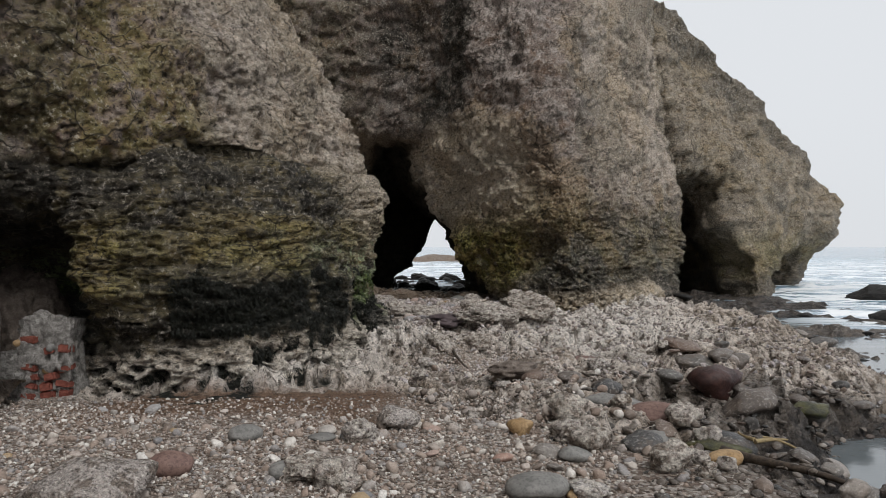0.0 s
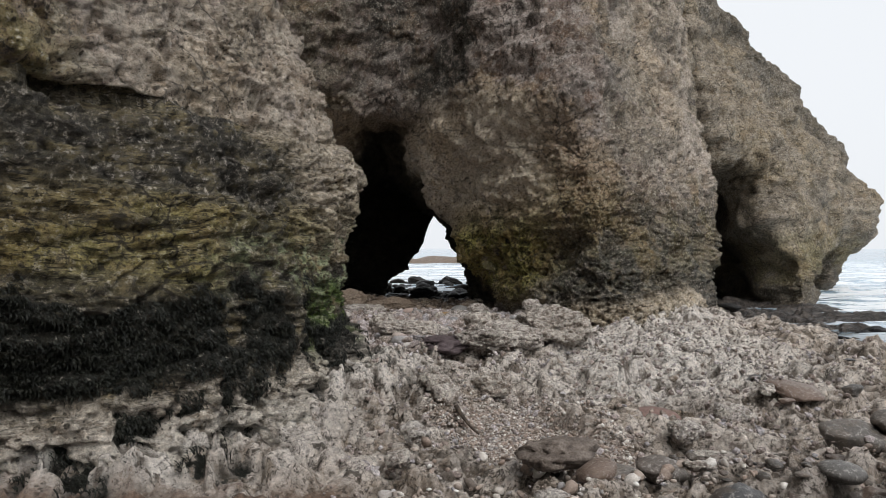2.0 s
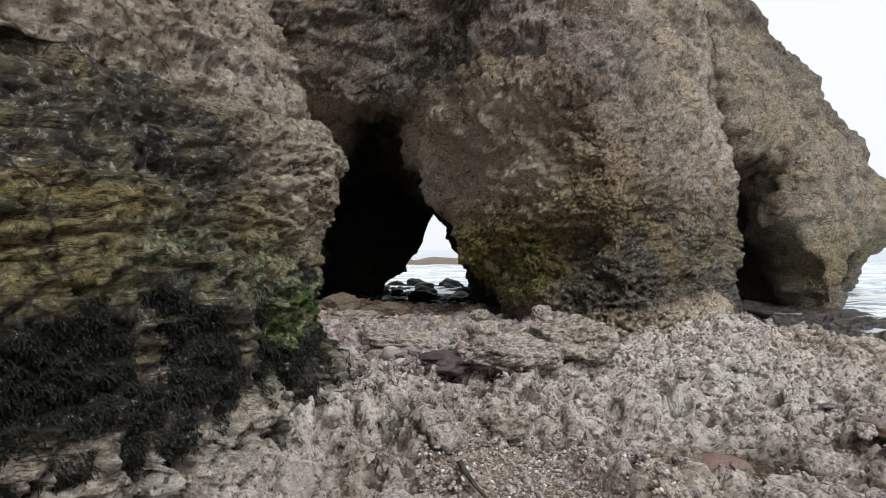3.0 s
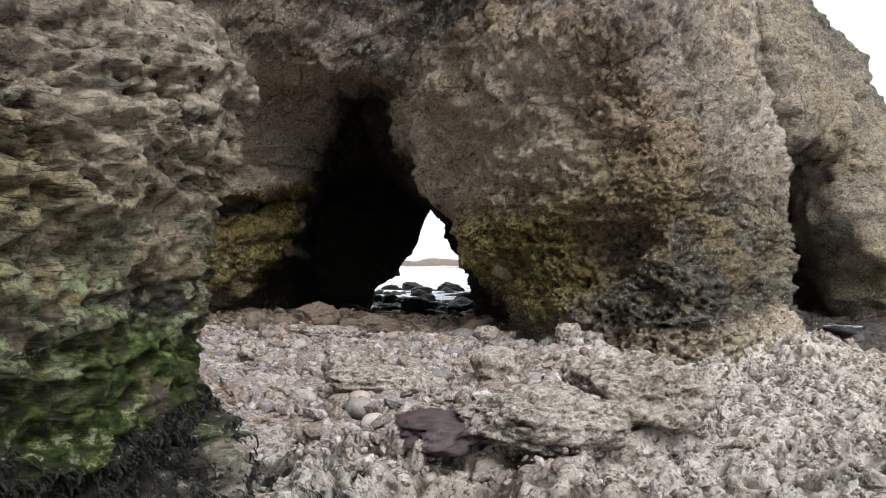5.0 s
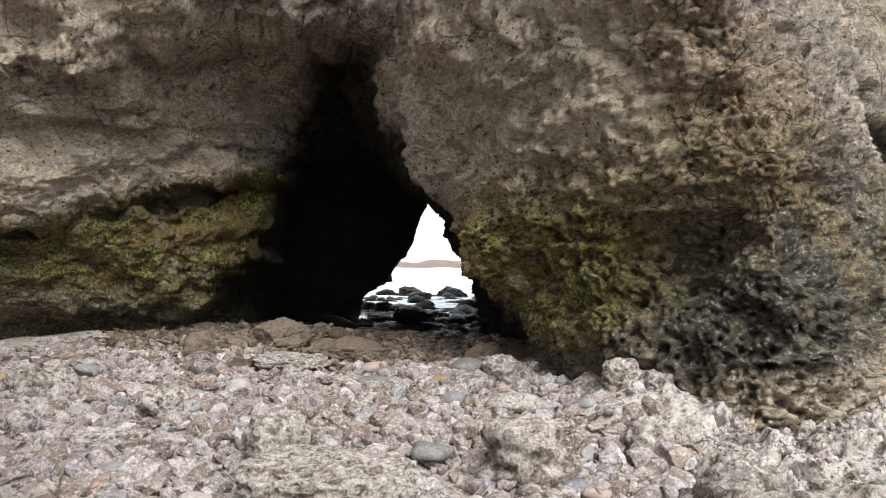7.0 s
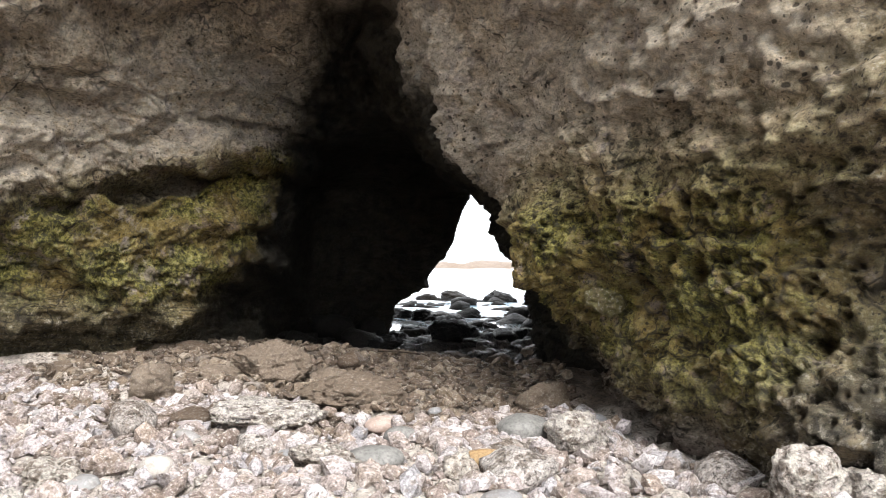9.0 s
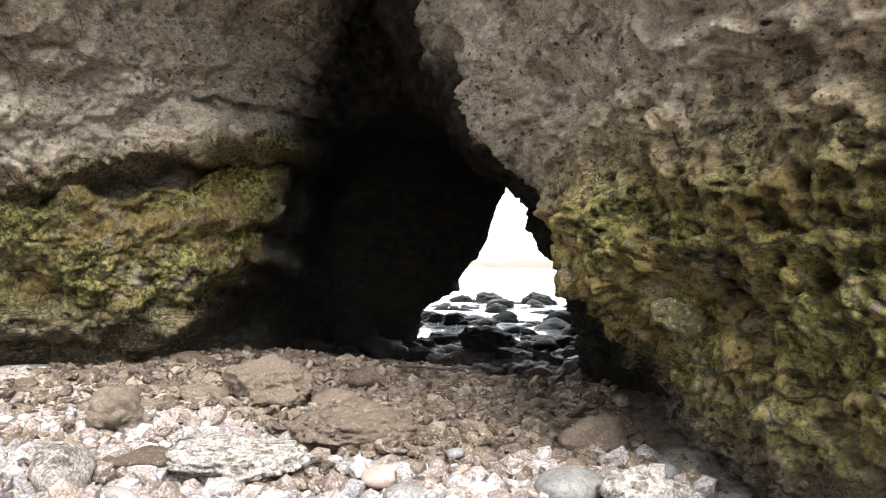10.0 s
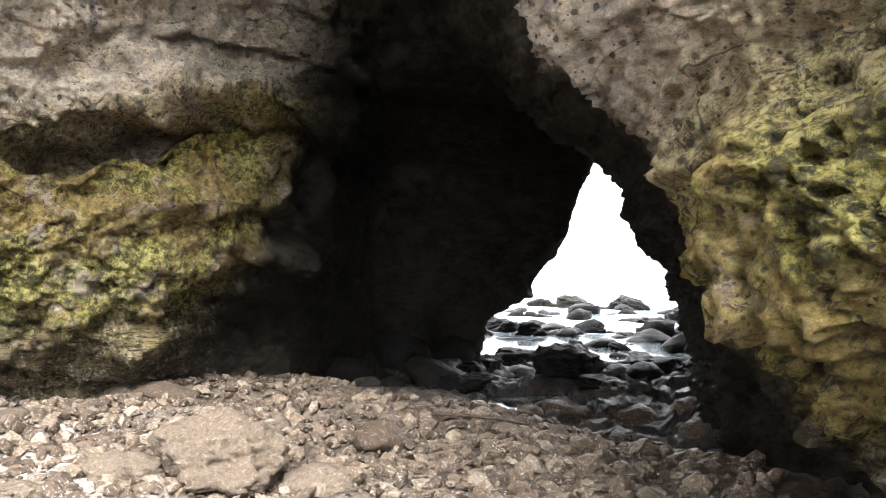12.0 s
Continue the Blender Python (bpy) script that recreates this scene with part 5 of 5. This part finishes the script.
# stones that stand out, by place: kind, shape, material, x, y, size, turn, squash, label
HEROES = [
    ("boulder", PLAIN_BLOCK[0], PALE, -1.66, 3.72, 0.62, 20, 0.8, "smooth pale boulder half buried in beach gravel"),
    ("cobble", ROUND[3], PINK_STONE, -1.44, 4.2, 0.25, 0, 1.0, "pinkish-brown rounded cobble on gravel"),
    ("cobble", ROUND[1], GREY_STONE, -1.23, 4.95, 0.22, 30, 1.0, "grey rounded cobble on gravel"),
    ("cobble", ROUND[5], GREY_STONE, -0.84, 4.15, 0.15, 50, 1.0, "dark grey rounded cobble on gravel"),
    ("boulder", ROUGH[1], PALE, -0.69, 4.15, 0.36, -12, 0.9, "white pitted limestone lump on gravel"),
    ("cobble", ROUND[2], GREY_STONE, -0.75, 4.95, 0.17, 10, 0.8, "flat lilac-grey cobble on gravel"),
    ("boulder", ROUGH[2], PALE, -0.51, 4.95, 0.25, 40, 0.9, "pale pitted limestone lump on gravel"),
    ("boulder", PLAIN_BLOCK[3], PALE, -0.30, 5.35, 0.34, 70, 1.2, "pale angular limestone block on gravel"),
    ("cobble", PLAIN_BLOCK[1], ORANGE_STONE, 0.50, 5.15, 0.18, 10, 0.9, "ochre-brown squarish stone on gravel"),
    ("boulder", ROUGH[0], PALE, 0.78, 5.0, 0.30, 0, 0.8, "pale honeycombed limestone lump"),
    ("cobble", ROUND[0], GREY_STONE, 0.47, 3.98, 0.33, 5, 1.0, "flat dark grey oval cobble on gravel"),
    ("cobble", ROUND[4], ORANGE_STONE, 0.66, 3.95, 0.12, 60, 1.0, "small orange-brown stone on gravel"),
    ("boulder", ROUGH[5], DARK_BLOCK, 0.62, 6.9, 0.46, 15, 0.8, "dark brown gravelly conglomerate block"),
    ("cobble", ROUND[5], PALE, 1.45, 7.2, 0.2, 0, 1.0, "round pale stone on the shelf"),
    ("boulder", PLAIN_BLOCK[2], GREY_STONE, 1.27, 6.05, 0.55, -15, 0.8, "flat grey slab lying on wet stones"),
    ("boulder", ROUND[2], PINK_STONE, 1.55, 5.75, 0.42, -30, 1.0, "smooth brown slab with an orange edge"),
    ("boulder", PLAIN_BLOCK[1], RED_STONE, 2.13, 6.2, 0.46, 10, 0.8, "dark red boulder on wet rock"),
    ("boulder", PLAIN_BLOCK[0], MOSSY_STONE, 2.73, 6.0, 0.36, 0, 0.7, "dark mossy rock in a tide pool"),
    ("cobble", PLAIN_BLOCK[3], GREY_STONE, 0.76, 4.6, 0.2, 20, 1.0, "grey angular stone among wet cobbles"),
    ("boulder", PLAIN_BLOCK[0], GREY_STONE, 1.3, 5.1, 0.32, 35, 0.7, "grey angular slab among wet stones"),
    ("boulder", PLAIN_BLOCK[2], MOSSY_STONE, 1.7, 4.95, 0.40, -20, 0.7, "flat greenish slab among wet stones"),
    ("cobble", ROUND[4], ORANGE_STONE, 1.62, 4.55, 0.22, 15, 1.0, "pale orange oblong stone among wet cobbles"),
    ("boulder", ROUND[2], PINK_STONE, 1.52, 8.72, 0.5, 15, 0.9, "smooth brown slab lying in a tide pool"),
    ("boulder", ROUGH[3], PALE, 1.5, 7.75, 0.26, 0, 1.0, "round pale pitted boulder"),
    ("boulder", ROUGH[1], PURPLE, 0.07, 11.5, 0.82, 65, 0.45, "flat purple-brown slate slab in the shelf"),
    ("boulder", ROUGH[2], PALE, -0.80, 14.2, 0.50, 25, 1.0, "upright pitted limestone block on rubble"),
    ("boulder", ROUGH[0], PALE, 0.55, 13.9, 0.66, -20, 0.9, "smooth pale limestone block on rubble"),
    ("boulder", PLAIN_BLOCK[3], GREY_STONE, 0.02, 14.3, 0.30, 85, 1.0, "pale grey oblong slab"),
    ("boulder", PLATES[2], PALE, 1.2, 11.75, 0.85, -30, 1.0, "honeycombed limestone block with a dark side"),
    ("boulder", PLATES[0], PALE, 0.55, 11.4, 1.0, -35, 0.9, "broad honeycombed limestone plate"),
    ("boulder", PLATES[1], PALE, -1.2, 11.25, 0.95, 60, 0.7, "smooth pale rock at the buttress foot"),
    ("boulder", PLATES[1], PALE, -0.45, 13.4, 0.9, 10, 0.9, "broad pitted limestone plate"),
    ("boulder", ROUGH[0], PALE, 1.42, 15.72, 0.44, 40, 1.3, "knobbly pale rock leaning on the pillar"),
    ("boulder", ROUGH[4], PALE, 1.7, 15.65, 0.32, 120, 0.8, "knobbly pale rock at the pillar foot"),
    ("boulder", PLATES[1], PALE, -1.48, 17.8, 0.80, 8, 0.8, "yellowish stained limestone slab on rubble"),
    ("boulder", PLATES[0], BROWN, -1.03, 18.45, 0.82, -5, 0.9, "flat brown limestone slab on rubble"),
    ("boulder", ROUND[3], GREY_STONE, 0.33, 17.4, 0.36, 10, 1.0, "round grey boulder on rubble"),
    ("boulder", ROUGH[2], PALE, 0.66, 17.25, 0.44, 15, 0.8, "rough pale block against the pillar"),
    ("cobble", ROUND[1], ORANGE_STONE, 0.1, 16.75, 0.27, 0, 0.9, "ochre flat cobble on rubble"),
    ("boulder", PLATES[2], BROWN, -2.0, 19.75, 0.72, 0, 1.1, "dark pitted boulder on the cave floor"),
    ("cobble", ROUND[0], PALE, 0.62, 15.55, 0.44, -10, 0.9, "flat pale oval stone with a brown band"),
    ("cobble", ROUND[2], GREY_STONE, -0.55, 16.9, 0.35, 0, 1.0, "flat grey cobble on rubble"),
    ("wet_rock", ROUGH[2], WET, -0.49, 24.8, 0.85, 20, 0.62, "large wet black boulder where the passage opens"),
    ("wet_rock", ROUGH[3], WET, 0.46, 25.8, 0.8, 70, 0.7, "wet black boulder beside the pillar's back edge"),
    ("wet_rock", PLAIN_BLOCK[0], WET, 0.40, 29.4, 0.85, 5, 0.75, "flat-topped wet black rock in the shallows"),
    ("wet_rock", ROUGH[0], WET, -1.35, 26.6, 0.6, 140, 0.8, "wet black boulder beside the cave wall's end"),
    ("cobble", ROUND[5], GREY_STONE, -0.45, 17.3, 0.22, 0, 0.9, "blue-grey cobble on rubble"),
]
for name, mesh, mat, x, y, size, turn, squash, label in HEROES:
    stone(name, mesh, mat, x, y, size, label, GROUPS[name], turn, (0, 0), squash, 0.08 if mat is PURPLE else 0.22)

rng = np.random.default_rng(42)


def scatter(count, name, meshes, material, xr, yr, sizes, label, sink=0.25, keep=None, squash=(0.7, 1.1)):
    made = 0
    for _ in range(count * 4):
        if made >= count:
            break
        x, y = rng.uniform(*xr), rng.uniform(*yr)
        if keep and not keep(x, y):
            continue
        s = sizes[0] + (sizes[1] - sizes[0]) * rng.random() ** 2.2
        mesh = meshes[rng.integers(len(meshes))]
        if s < 0.36:
            mesh = SMALL.get(mesh.name, mesh)
        stone(name, mesh, material, x, y, s, label, GROUPS[name], rng.uniform(0, 360), (rng.normal(0, 9), rng.normal(0, 9)), rng.uniform(*squash), sink)
        made += 1


def on_shore(x, y):
    """Not inside the buttress or the pillar, not in the sea or a pool."""
    if any(((x - px) / rx) ** 2 + ((y - py) / ry) ** 2 < 1.0 for px, py, rx, ry in POOLS):
        return False
    if y < 11 and x < np.interp(y, [6.5, 7, 8, 9.2, 10.6], [-2.6, -1.5, -0.9, -0.6, -0.6]) and y > 6.4:
        return False
    return x < np.interp(y, [15, 16, 17, 18.5, 24], [9, 1.6, 1.25, 0.8, 0.8])


scatter(40, "cobble", ROUND, COBBLE, (-2.6, 1.2), (3.4, 6.0), (0.06, 0.16), "rounded grey or brown cobble on gravel", keep=on_shore)
scatter(80, "cobble", ROUND[:2] + PLAIN_BLOCK * 2, WET_COBBLE, (0.6, 3.2), (3.6, 7.4), (0.07, 0.30), "wet-footed grey cobble among tide pools", keep=on_shore)
scatter(24, "boulder", ROUGH, PALE, (-0.6, 1.8), (3.6, 7.6), (0.12, 0.34), "pitted pale limestone lump", keep=on_shore)
scatter(30, "boulder", ROUGH, PALE, (-0.5, 4.5), (8, 14), (0.15, 0.5), "pitted pale limestone lump on the shelf", 0.35, on_shore)
scatter(70, "boulder", ROUGH + PLAIN_BLOCK, PALE, (-4.5, 1.5), (12.0, 17.4), (0.14, 0.5), "pale pitted limestone rubble block", 0.3, on_shore)
scatter(160, "cobble", ROUND, COBBLE, (-4.0, 1.3), (12.0, 18.5), (0.07, 0.26), "rounded cobble among limestone rubble", 0.25, on_shore)
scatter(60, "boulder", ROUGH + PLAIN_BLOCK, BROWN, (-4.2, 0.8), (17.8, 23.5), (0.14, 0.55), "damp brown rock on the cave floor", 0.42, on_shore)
scatter(105, "wet_rock", ROUGH, WET, (-2.9, 2.4), (23.6, 29.0), (0.25, 0.7), "wet black rock in the shallows", 0.3, squash=(0.5, 0.9))
scatter(105, "wet_rock", ROUGH + PLAIN_BLOCK[:2], WET, (-3.8, 4.2), (29.0, 37.5), (0.4, 1.2), "wet black rock in the shallows", 0.3, squash=(0.45, 0.85))
scatter(40, "wet_rock", PLAIN_BLOCK, WET_COBBLE, (2.2, 5.2), (5.6, 11.0), (0.12, 0.5), "dark wet rock at the shelf edge", 0.35, squash=(0.5, 0.9))
scatter(34, "wet_rock", PLAIN_BLOCK, WET, (5.2, 9.0), (9.0, 18), (0.2, 0.9), "dark wet rock at the sea's edge", 0.45, squash=(0.4, 0.7))
for x, y, s in ((12.8, 23.5, 1.9), (8.0, 17.5, 0.6), (9.6, 17.2, 0.9), (11.4, 18.8, 0.5), (7.2, 19.5, 0.5)):
    stone("wet_rock", PLAIN_BLOCK[0], WET, x, y, s, "dark rock breaking the sea's surface", GROUPS["wet_rock"], 30 * x, squash=0.7, sink=0.3, lift=SEA - 0.05)


def pale_floor(x, y):
    return y < 18.3 + 0.35 * max(0.0, -1.0 - x) + 0.4 * math.sin(2.3 * x)


def many_stones(name, label, material, count, xr, yr, radii, level, seed, keep, category="pebbles", flat=(0.5, 0.9), jag=0.25, smooth=True):
    """Uncounted small stones, joined."""
    g = np.random.default_rng(seed)
    v0, f0 = icosphere(level)
    x, y = g.uniform(*xr, count), g.uniform(*yr, count)
    ok = np.array([keep(a, b) for a, b in zip(x, y)])
    x, y = x[ok], y[ok]
    n = len(x)
    z = shore_height(x, y)
    r = radii[0] + (radii[1] - radii[0]) * g.random(n) ** 2.5
    shape = np.stack([np.ones(n), g.uniform(0.6, 0.95, n), g.uniform(*flat, n)], 1) * r[:, None]
    a = g.uniform(0, 2 * np.pi, n)
    lump = 1 + 2 * jag * (g.random((n, len(v0))) - 0.5)
    v = v0[None] * lump[:, :, None] * shape[:, None]
    vx = v[:, :, 0] * np.cos(a)[:, None] - v[:, :, 1] * np.sin(a)[:, None]
    vy = v[:, :, 0] * np.sin(a)[:, None] + v[:, :, 1] * np.cos(a)[:, None]
    tilt = g.normal(0, 0.25, (n, 2))
    vz = v[:, :, 2] + vx * tilt[:, :1] + vy * tilt[:, 1:]
    v = np.stack([vx + x[:, None], vy + y[:, None], vz + (z + shape[:, 2] * 0.35)[:, None]], 2).reshape(-1, 3)
    f = (f0[None] + (np.arange(n) * len(v0))[:, None, None]).reshape(-1, 3)
    ob = new(name, mesh_from(name, v, f, smooth=smooth))
    ob.data.materials.append(material)
    tagged(ob, label, category, kind="stuff")


pick = random.Random(3)
many_stones("gravel", "fine brown and white beach gravel", PEBBLE, 26000, (-3.8, 1.0), (3.0, 6.4), (0.005, 0.018), 1, 1, lambda x, y: on_shore(x, y) and (y + 0.25 * x + 0.25 * math.sin(3.1 * x) + 0.2 * math.sin(7 * x + 2 * y) < 5.2 or pick.random() > 0.6 or x > 0))
many_stones("shingle", "grey and brown shingle", PEBBLE, 1500, (-3.6, 1.6), (3.0, 7.4), (0.014, 0.045), 2, 2, lambda x, y: on_shore(x, y) and (y < 5.7 or x > -0.3))
many_stones("shingle", "pale brown gravel in a hollow of the shelf", PEBBLE, 8000, (-0.2, 1.4), (6.8, 9.3), (0.005, 0.018), 1, 6, lambda x, y: ((x - 0.55 + 0.25 * (y - 8)) / 0.6) ** 2 + ((y - 8) / 1.15) ** 2 < 1)
many_stones("wet_shingle", "dark wet shingle among tide pools", WET_SHINGLE, 1500, (0.7, 4.0), (3.4, 7.2), (0.010, 0.045), 2, 7, lambda x, y: x > 0.9 + 0.4 * math.sin(3 * y) and x < edge_line(y) + 0.3, flat=(0.3, 0.6), jag=0.1)
many_stones("rubble", "pale limestone rubble on the shore", RUBBLE, 13500, (-5.0, 1.6), (11.4, 20.5), (0.018, 0.10), 1, 3, lambda x, y: on_shore(x, y) and y - 0.5 * x > 11.8 and pale_floor(x, y) and math.hypot(x + 1.1, y - 11.3) > 0.6, "rubble", (0.4, 0.9), 0.28, False)
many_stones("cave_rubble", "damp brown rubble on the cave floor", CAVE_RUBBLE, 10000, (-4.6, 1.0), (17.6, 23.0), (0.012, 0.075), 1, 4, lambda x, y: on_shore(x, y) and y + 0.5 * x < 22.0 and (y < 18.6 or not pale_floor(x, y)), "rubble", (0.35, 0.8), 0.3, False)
many_stones("wet_rubble", "low black wet rocks crowding the shallows", WET, 210, (-3.6, 4.0), (23.8, 37.0), (0.18, 0.44), 2, 8, lambda x, y: x < 0.7 or y > 24.8, "rocks", (0.4, 0.75), 0.16)
many_stones("shelf_grit", "small stones lodged in the rock shelf", RUBBLE, 4500, (-0.6, 4.5), (6.6, 15.0), (0.008, 0.035), 1, 5, on_shore, "rubble", (0.5, 0.9), 0.25, False)


# ---- a broken piece of brick and rubble masonry at the foot of the buttress ----
def rough_box(size, seed, cuts=10, amount=0.02):
    bm = bmesh.new()
    bmesh.ops.create_cube(bm, size=1.0)
    bmesh.ops.subdivide_edges(bm, edges=bm.edges[:], cuts=cuts, use_grid_fill=True)
    me = bpy.data.meshes.new("box")
    bm.to_mesh(me)
    bm.free()
    v = np.array([q.co[:] for q in me.vertices]) * np.array(size)
    n = v / (np.linalg.norm(v, axis=1, keepdims=True) + 1e-6)
    v = v + n * (amount * fbm(v * 6 + seed, 4, seed))[:, None] - n * (amount * 1.2 * holes(v + seed, 0.07, seed))[:, None]
    me.vertices.foreach_set("co", v.astype(np.float32).ravel())
    me.polygons.foreach_set("use_smooth", np.full(len(me.polygons), True))
    me.update()
    return me


def brick_mesh(seed, size):
    bm = bmesh.new()
    bmesh.ops.create_cube(bm, size=1.0)
    bmesh.ops.bevel(bm, geom=bm.edges[:], offset=0.12, segments=2, affect="EDGES")
    g = random.Random(seed)
    for v in bm.verts:
        v.co = Vector((v.co.x * size[0], v.co.y * size[1], v.co.z * size[2])) + Vector((g.uniform(-1, 1), g.uniform(-1, 1), g.uniform(-1, 1))) * 0.004
    me = bpy.data.meshes.new("brick")
    bm.to_mesh(me)
    bm.free()
    return me


def masonry():
    wall = thing("brick_wall_remnant", "broken lump of red brick and pale mortar on gravel", "brick wall", at=(-3.24, 6.62, 0.0))
    core = part("mortar_core", rough_box((0.42, 0.32, 0.74), 3, 24, 0.05), MORTAR, wall, "pale lime mortar with stones")
    core.location = (0, 0, 0.24)
    low = part("mortar_base", rough_box((0.95, 0.34, 0.44), 4, 24, 0.05), MORTAR, wall, "pale lime mortar with stones")
    low.location = (-0.62, -0.01, 0.1)
    wide, short = brick_mesh(1, (0.15, 0.1, 0.07)), brick_mesh(2, (0.09, 0.1, 0.07))
    g = random.Random(8)
    shapes = [(brick_mesh(5 + k, (w, 0.1, h)), w) for k, (w, h) in enumerate(((0.14, 0.062), (0.10, 0.066), (0.075, 0.055), (0.12, 0.05)))]
    for row in range(8):
        x = -0.205 + 0.06 * g.random()
        while x < 0.17:
            m, w = g.choice(shapes)
            if g.random() < 0.62 and x + w < 0.23:
                b = part("brick", m, BRICK, wall)
                b.matrix_basis = pose(x + w / 2, -0.118 - g.uniform(0, 0.018), 0.0 + 0.074 * row + g.uniform(-0.012, 0.012), g.uniform(-10, 10), g.uniform(-16, 16), g.uniform(-9, 9))
            x += w + g.uniform(0.015, 0.05)
    for x, z, m, lean in ((-0.42, 0.16, wide, 3), (-0.33, 0.02, wide, -10), (-0.62, 0.05, wide, 5), (-0.7, 0.22, short, 0), (-0.5, 0.07, short, 8)):
        b = part("brick", m, BRICK, wall)
        b.matrix_basis = pose(x, -0.14, z, 0, lean, 0)
    for k, (x, z) in enumerate([(0.03, 0.2), (-0.2, 0.1), (-0.2, 0.42), (0.06, 0.38), (-0.5, 0.25)]):
        b = part("embedded_stone", dressed(ROUND[k % 4], GREY_STONE if k % 2 else ORANGE_STONE), GREY_STONE, wall)
        b.matrix_basis = pose(x, -0.165, z, 90, 0, 20 * k) @ Matrix.Scale(0.09, 4)


masonry()
stone("boulder", PLATES[2], DARK_BLOCK, -4.05, 7.45, 0.95, "dark grey layered rock behind the broken brick wall", GROUPS["boulder"], 30, squash=1.9, sink=0.12)


# ---- the low reef far out ----
def skerry():
    xs, ys = np.arange(-45, 30, 0.5), np.linspace(-3, 3, 16)
    x, y = [a.ravel() for a in np.meshgrid(xs, ys)]
    p = np.stack([x, y, 0 * x], 1)
    z = (1.05 + 0.4 * vnoise(p * 0.12, 130) + 0.3 * fbm(p * 0.6, 3, 131)) * (1 - (y / 3) ** 2) - 0.25
    ob = new("reef", mesh_from("reef", np.stack([x, y + 86, z + SEA], 1), grid_faces(len(ys), len(xs), False)))
    ob.data.materials.append(BROWN)
    tagged(ob, "low brown reef far out in the sea", "reef")


skerry()


# ---- bosses of rock on the pillar's inner side ----
OLIVE = stone_material("olive_limestone", [(0.0, (0.19, 0.165, 0.065)), (0.5, (0.22, 0.19, 0.085)), (1.0, (0.17, 0.155, 0.06))], 0.4, 0.85, 0.03)
for x, y, z, size, turn, shape in ((0.50, 18.25, 1.03, 0.27, 20, 2), (0.90, 17.72, 0.84, 0.34, 70, 3)):
    boss = part("rock_boss", dressed(ROUGH[shape], OLIVE), OLIVE, arch, "olive-grey knobbly boss of rock")
    boss.matrix_basis = pose(x, y, z, 10, 20, turn) @ Matrix.Scale(size, 4)


# ---- driftwood ----
WOOD = plain_rough("driftwood", (0.035, 0.026, 0.02), (0.10, 0.075, 0.055), 30.0, 0.7, 0.004)
BLEACHED = plain_rough("bleached_driftwood", (0.22, 0.16, 0.08), (0.36, 0.28, 0.15), 25.0, 0.7, 0.004)


def stick(name, points, radius, material, parent=None, label=""):
    """A crooked tapering stick through the points."""
    curve = bpy.data.curves.new(name, "CURVE")
    curve.dimensions, curve.bevel_depth, curve.bevel_resolution, curve.use_fill_caps = "3D", radius, 3, True
    sp = curve.splines.new("NURBS")
    sp.points.add(len(points) - 1)
    sp.use_endpoint_u = True
    for k, (q, p) in enumerate(zip(sp.points, points)):
        q.co, q.radius = (*p, 1), 1.0 - 0.6 * k / (len(points) - 1)
    temp = bpy.data.objects.new(name, curve)
    me = bpy.data.meshes.new_from_object(temp)
    bpy.data.objects.remove(temp)
    me.materials.clear()
    if parent:
        return part(name, me, material, parent, label)
    ob = new(name, me)
    me.materials.append(material)
    return ob


def on_ground(points, lift):
    return [(x, y, float(shore_height(np.array([x]), np.array([y]))[0]) + lift) for x, y in points]


tagged(stick("driftwood_stick", on_ground([(0.1, 8.04), (0.17, 8.0), (0.25, 7.95)], 0.05), 0.016, WOOD), "short dark driftwood stick lying on the shelf", "driftwood")
tagged(stick("driftwood_stick", on_ground([(-1.15, 21.1), (-0.9, 21.25), (-0.65, 21.2), (-0.35, 21.45)], 0.10), 0.014, WOOD), "thin dark driftwood stick on the cave floor", "driftwood")
snag = thing("driftwood_branch", "forked yellowish driftwood branch among wet stones", "driftwood")
stick("stem", on_ground([(1.95, 4.97), (2.03, 5.0), (2.11, 5.02), (2.2, 5.08)], 0.05), 0.016, BLEACHED, snag)
stick("fork", on_ground([(2.03, 5.05), (2.12, 5.02), (2.22, 4.98), (2.34, 4.92)], 0.05), 0.012, BLEACHED, snag)
stick("root", on_ground([(1.95, 4.98), (1.9, 5.08), (1.93, 5.2)], 0.06), 0.014, BLEACHED, snag)
tagged(stick("driftwood_log", on_ground([(1.7, 4.85), (1.9, 4.6), (2.05, 4.4), (2.2, 4.2)], 0.03), 0.032, WOOD), "dark grey driftwood log on wet stones", "driftwood")
